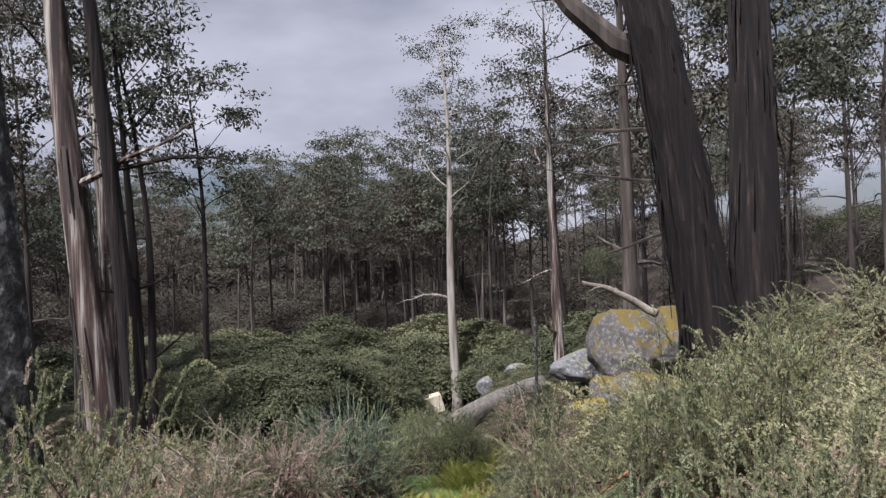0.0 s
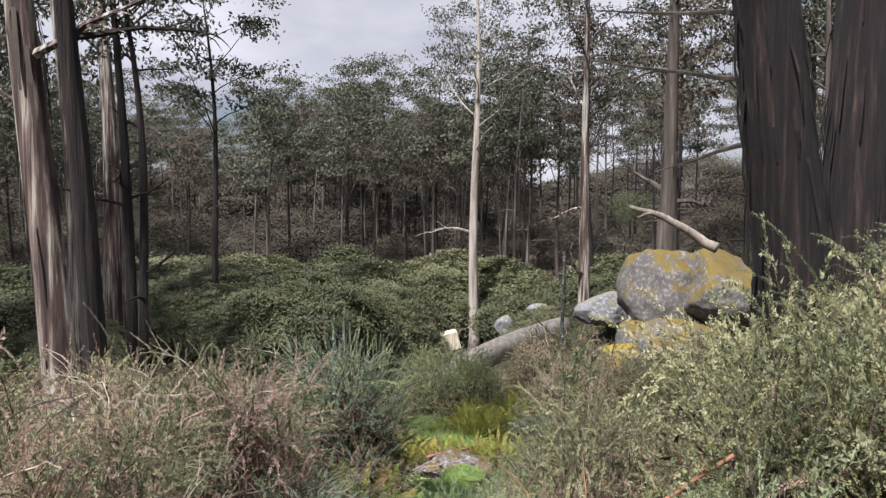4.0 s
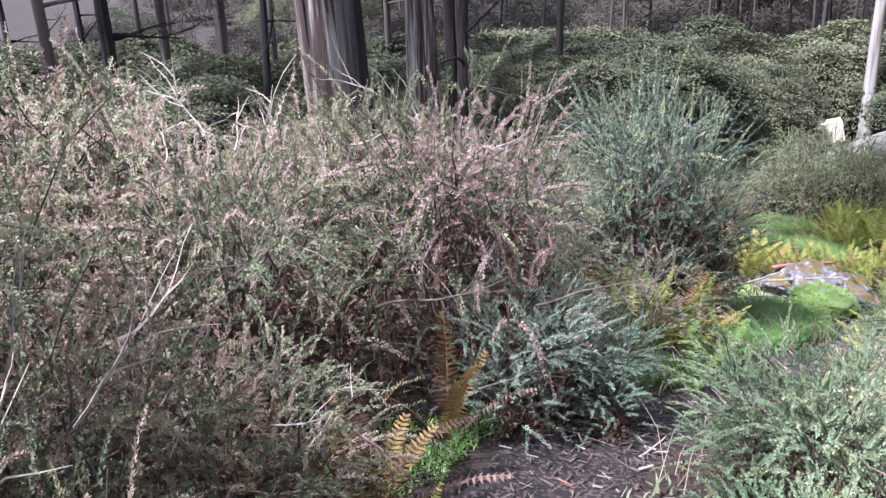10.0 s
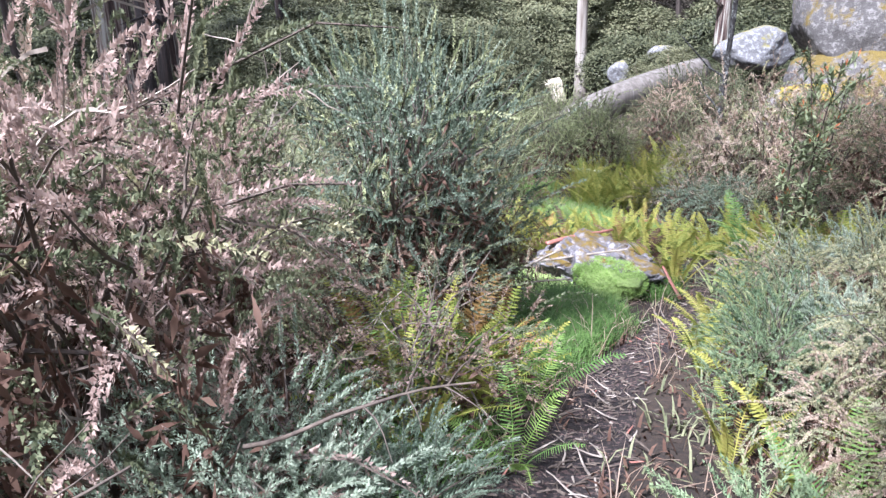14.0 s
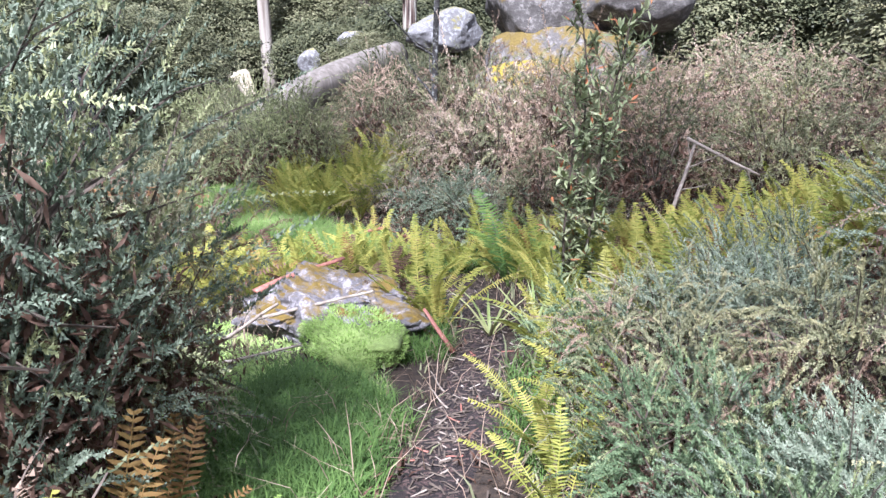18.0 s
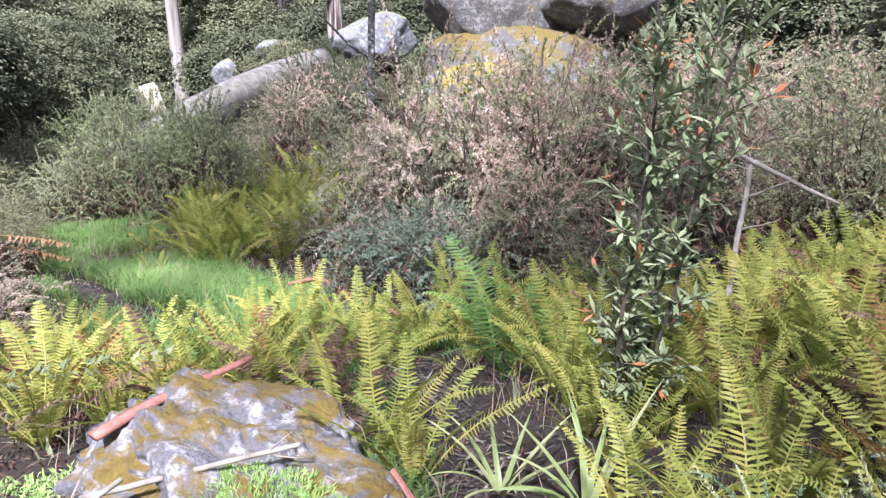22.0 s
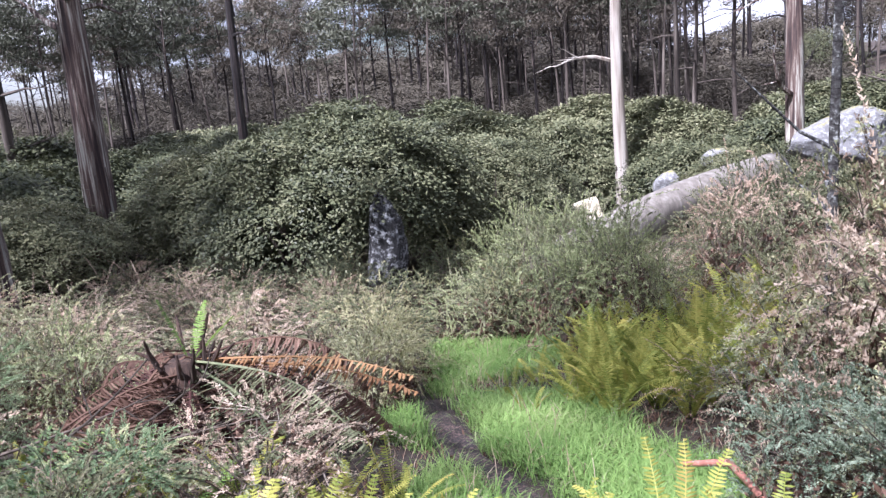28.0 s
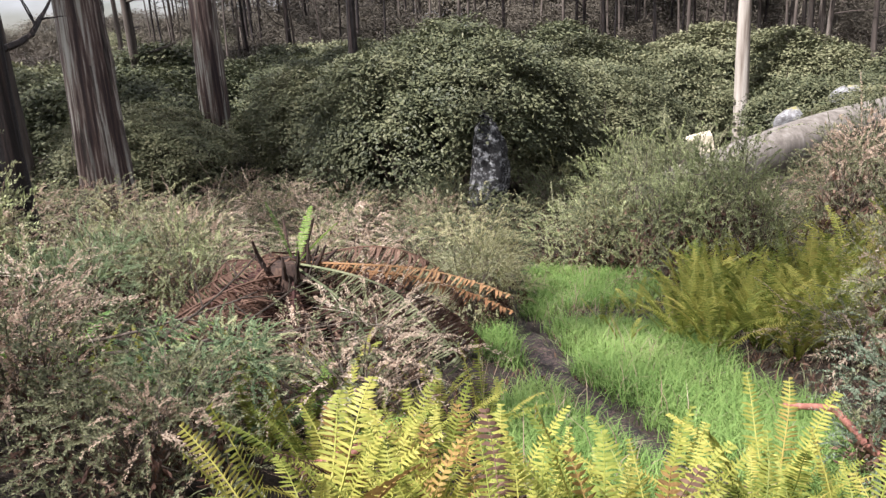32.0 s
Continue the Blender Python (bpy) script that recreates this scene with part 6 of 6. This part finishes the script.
grass("lime_ground_cover", "low lime-green cover at the track edge", spots(-0.02, 5.85, 0.32, 0.5, 260, 1) + spots(-1.35, 6.2, 0.3, 0.5, 120, 14) + spots(-0.3, 11.2, 0.35, 0.35, 300, 15) + spots(-0.75, 10.9, 0.6, 0.8, 620, 2) + spots(-0.35, 11.0, 0.32, 0.3, 260, 3) + spots(-0.8, 12.1, 0.5, 0.7, 260, 24), GRASS_LIME, 0.04, 0.06, 26, 21, 0.009)
grass("grass_patch", "soft green grass beside the track", spots(-1.0, 8.0, 0.5, 0.9, 160, 4) + spots(-0.6, 10.1, 0.4, 0.9, 220, 5) + spots(-0.35, 10.6, 0.4, 0.9, 420, 16) + spots(0.15, 12.0, 0.35, 0.5, 100, 18) + spots(0.6, 11.0, 0.25, 1.2, 160, 19) + spots(0.85, 14.0, 0.9, 0.6, 240, 6) + spots(0.7, 12.9, 0.5, 0.7, 180, 7) + spots(-1.0, 6.4, 0.3, 0.5, 90, 8), GRASS, 0.16, 0.08, 24, 22, 0.005)
grass("grass_sward", "bright green grass in the clearing below the ferns", spots(0.0, 15.4, 0.9, 1.3, 700, 9) + spots(-0.6, 17.0, 0.9, 1.0, 450, 10) + spots(-1.7, 19.6, 0.7, 1.6, 420, 11) + spots(-0.9, 20.0, 0.5, 1.2, 200, 12), GRASS, 0.2, 0.12, 26, 23, 0.006)

def cover(name, label, mat, n, seed, h, w, blades, spread):
    """Low herbs and litter over the slope, clear of the track."""
    r2 = random.Random(seed)
    acc = Acc()
    for _ in range(n):
        x, y = r2.gauss(0.0, 3.2), r2.uniform(-0.5, 22)
        if abs(x - track_x(y)) < track_half(y) * 0.95:
            continue
        tuft(acc, x, y, land(x, y), r2, blades, h * r2.uniform(0.5, 1.4), spread, w)
    tagged(new(name, acc.mesh(name, mat)), label, "ground cover", kind="stuff")


cover("leaf_litter", "brown dead bracken and leaf litter under the scrub", FERN_BROWN, 2600, 41, 0.09, 0.016, 9, 0.16)
cover("low_herbs", "low dull green herbs between the shrubs", HEATH, 2200, 42, 0.13, 0.012, 10, 0.13)
cover("dry_stalks", "pale dry stalks and dead grass between the shrubs", HEATH_DRY, 1500, 43, 0.3, 0.005, 8, 0.14)

# ---------------------------------------------------------------- sticks and bark
def stick(name, label, mat, p, q, r0, r1, seed, flat=1.0, side=0, bend=0.05, category="stick"):
    """A stick from p to q."""
    p, q = Vector(p), Vector(q)
    d = q - p
    turn = d.to_track_quat("X", "Z").to_matrix().to_4x4()
    me = stick_mesh(name, seed, d.length, r0, r1, mat, bend, 7, 9, flat, side)
    if not side:
        return thing(name, label, category, m=Matrix.Translation(p) @ turn, me=me)
    ob = thing(name, label, category, m=Matrix.Translation(p) @ turn)
    part("main_stick", me[0], ob)
    for twig in me[1]:
        part("side_twig", twig, ob)
    return ob


def gz(x, y, up=0.0):
    return (x, y, land(x, y) + up)


stick("bark_strip", "red-brown strip of bark lying over the mossy rock", BARK_RED, (-0.55, 12.42, -2.6), (0.06, 12.86, -2.6), 0.032, 0.02, 1, 0.5)
stick("bark_strip", "reddish bark strip leaning on the rock", BARK_RED, (0.54, 11.62, land(0.54, 11.62) + 0.03), (0.44, 11.8, -2.5), 0.018, 0.012, 2, 0.6)
stick("pale_stick", "grey dead stick lying across the rock", DEADWOOD, (-0.58, 12.15, -2.66), (0.12, 11.86, -2.44), 0.012, 0.008, 21, 1.0, 2)
stick("pale_stick", "pale thin stick lying before the rock", DEADWOOD, (-0.75, 11.75, -2.7), (-0.15, 11.6, -2.6), 0.009, 0.006, 22, 1.0, 2)
stick("pale_stick", "grey dead branch in the rubble by the rock", TWIG_PALE, (-0.95, 11.6, -2.62), (-0.4, 11.9, -2.45), 0.014, 0.009, 23, 1.0, 3)
stick("fallen_bark", "curled red-brown bark sheet beside the rock", BARK_RED, (-1.4, 13.95, -3.2), (-0.98, 14.2, -3.14), 0.05, 0.03, 24, 0.5)
stick("bent_stick", "red-brown bent stick lying in the grass", BARK_RED, (0.83, 15.52, -3.42), gz(1.1, 14.15, 0.05), 0.022, 0.014, 3)
stick("bent_stick", "short broken end of the red-brown stick", BARK_RED, (0.83, 15.52, -3.42), (0.62, 15.7, -3.52), 0.022, 0.016, 4)
stick("orange_stick", "orange-brown broken branch leaning in the scrub", ORANGE_WOOD, (0.53, 4.95, -0.42), (0.92, 4.84, 0.22), 0.012, 0.009, 5, 1.0, 2, 0.09)
stick("orange_stick", "thin orange stick under the twig heap", ORANGE_WOOD, (0.38, 4.9, -0.95), (0.36, 5.0, -0.3), 0.009, 0.007, 6)
stick("orange_stick", "pale orange stick under the twig heap", ORANGE_WOOD, (0.12, 4.9, -0.9), (0.28, 5.1, -0.45), 0.009, 0.007, 7)
stick("pale_stick", "pale broken stick standing at the track edge", DEADWOOD, (-1.0, 6.9, -1.56), (-1.1, 7.1, -1.1), 0.014, 0.02, 8)
stick("dead_limb", "bleached dead limb sticking out from the bank", TWIG_PALE, (3.1, 11.5, 0.42), (2.0, 11.9, 0.8), 0.07, 0.025, 9, 1.0, 5, 0.3)
stick("forked_dead_branch", "grey forked dead branch above the ferns", DEADWOOD, (2.45, 12.7, -2.6), (2.9, 13.3, -2.0), 0.018, 0.012, 10, 1.0, 4)
stick("forked_dead_branch", "pale dead branch above the ferns", DEADWOOD, (2.9, 13.3, -2.0), (3.4, 13.0, -2.25), 0.016, 0.01, 11, 1.0, 2)
stick("slim_pole", "thin grey dead sapling pole among dry shrubs", BARK_LICHEN, gz(2.0, 18.4), (2.05, 18.6, -0.2), 0.05, 0.035, 12, 1.0, 3, 0.01, "pole")

for q, (p0, p1) in enumerate((((-2.76, 13.83, -3.1), (-2.0, 14.9, -2.75)), ((-2.7, 14.3, -2.95), (-1.6, 15.1, -2.95)), ((-2.6, 14.6, -3.1), (-1.9, 15.2, -2.85)), ((-3.2, 14.4, -3.0), (-2.1, 14.8, -2.9)))):
    stick("dead_branch", "bare grey dead branch in front of the tree fern", TWIG, p0, p1, 0.012, 0.004, 60 + q, 1.0, 7, 0.09, "branch")

dry_rng = random.Random(88)
for q in range(11):
    x, y = dry_rng.uniform(-2.1, -1.0), dry_rng.uniform(5.5, 7.0)
    a, ln = dry_rng.uniform(0, 6.28), dry_rng.uniform(0.3, 0.6)
    p0 = Vector(gz(x, y, dry_rng.uniform(0.25, 0.6)))
    stick("dead_branch", "bare brittle dead branch caught in dry scrub", [TWIG_RED, TWIG, DEADWOOD][q % 3], p0, p0 + Vector((math.cos(a), math.sin(a), dry_rng.uniform(-0.1, 0.6))) * ln, 0.0055, 0.002, 90 + q, 1.0, 6, 0.16, "branch")

nest = thing("twig_heap", "tangled heap of dry reddish twigs", "twigs", m=ground_at(0.45, 5.0))
tw = Acc()
for _ in range(620):
    a = rng.uniform(0, 6.28)
    p = Vector((0.22 * math.cos(a) * rng.random(), 0.22 * math.sin(a) * rng.random(), rng.uniform(0.3, 0.85)))
    tw.tube(arc(p, unit(rng), rng.uniform(0.15, 0.4), 0.5, 6, rng, 0.3), [0.0026, 0.0024, 0.0022, 0.002, 0.0017, 0.0013, 0.0008], 3, False)
part("tangle", tw.mesh("twig_heap_twigs", TWIG_RED), nest, "", None, "stuff")
for i in range(26):
    one = Acc()
    a = rng.uniform(0, 6.28)
    p = Vector((0.2 * math.cos(a) * rng.random(), 0.2 * math.sin(a) * rng.random(), rng.uniform(0.35, 0.85)))
    one.tube(arc(p, unit(rng), rng.uniform(0.3, 0.6), 0.4, 6, rng, 0.16), [0.005, 0.0045, 0.004, 0.0034, 0.0026, 0.002, 0.001], 4, False)
    part("twig", one.mesh("heap_twig", [TWIG_PALE, ORANGE_WOOD, TWIG, TWIG_RED][i % 4]), nest)

# loose litter on the track
LITTER = [stick_mesh("litter", 500 + i, 0.05 + 0.022 * i, 0.005 + 0.001 * (i % 3), 0.003, [TWIG, BARK_RED, DEADWOOD, TWIG, TWIG, DEADWOOD, TWIG, TWIG][i], 0.14, 5, 5, 0.5) for i in range(8)]
lit = random.Random(77)
for i in range(298):
    y = lit.uniform(4.2, 14.5)
    x = track_x(y) + lit.gauss(0, 0.6) * track_half(y)
    thing("fallen_twig", "dry twig or bark chip lying on the dark track", "twig", "track litter", pose(x, y, land(x, y) + 0.022, lit.uniform(-6, 6), lit.uniform(-6, 6), lit.uniform(0, 360)), me=LITTER[i % 8])


def chips(name, label, mat, n, seed):
    """Small flat bark chips over the track's soil, too many to count."""
    g = np.random.default_rng(seed)
    acc = Acc()
    for _ in range(n):
        y = g.uniform(4.0, 15.0)
        x = track_x(y) + g.normal(0, 0.55) * track_half(y)
        a, ln, w = g.uniform(0, 6.28), g.uniform(0.006, 0.035), g.uniform(0.002, 0.006)
        d, sd = Vector((math.cos(a), math.sin(a), g.uniform(-0.25, 0.25))) * ln, Vector((-math.sin(a), math.cos(a), g.uniform(-0.5, 0.5))) * w
        p, up = Vector((x, y, land(x, y) + 0.026)), Vector((0, 0, 0.003))
        k = len(acc.v)
        acc.v += [p - d - sd, p + d - sd * 0.6, p + d + sd * 0.6, p - d + sd, p - d - sd * 0.6 + up, p + d - sd * 0.3 + up, p + d + sd * 0.3 + up, p - d + sd * 0.6 + up]
        acc.f += [(k + 4, k + 5, k + 6, k + 7), (k, k + 1, k + 5, k + 4), (k + 1, k + 2, k + 6, k + 5), (k + 2, k + 3, k + 7, k + 6), (k + 3, k, k + 4, k + 7)]
    tagged(new(name, acc.mesh(name, mat)), label, "litter", kind="stuff")


chips("pale_bark_chips", "pale weathered bark chips on the dark track", DEADWOOD, 260, 61)
chips("brown_bark_chips", "brown bark chips and leaf bits on the dark track", TWIG, 1500, 62)
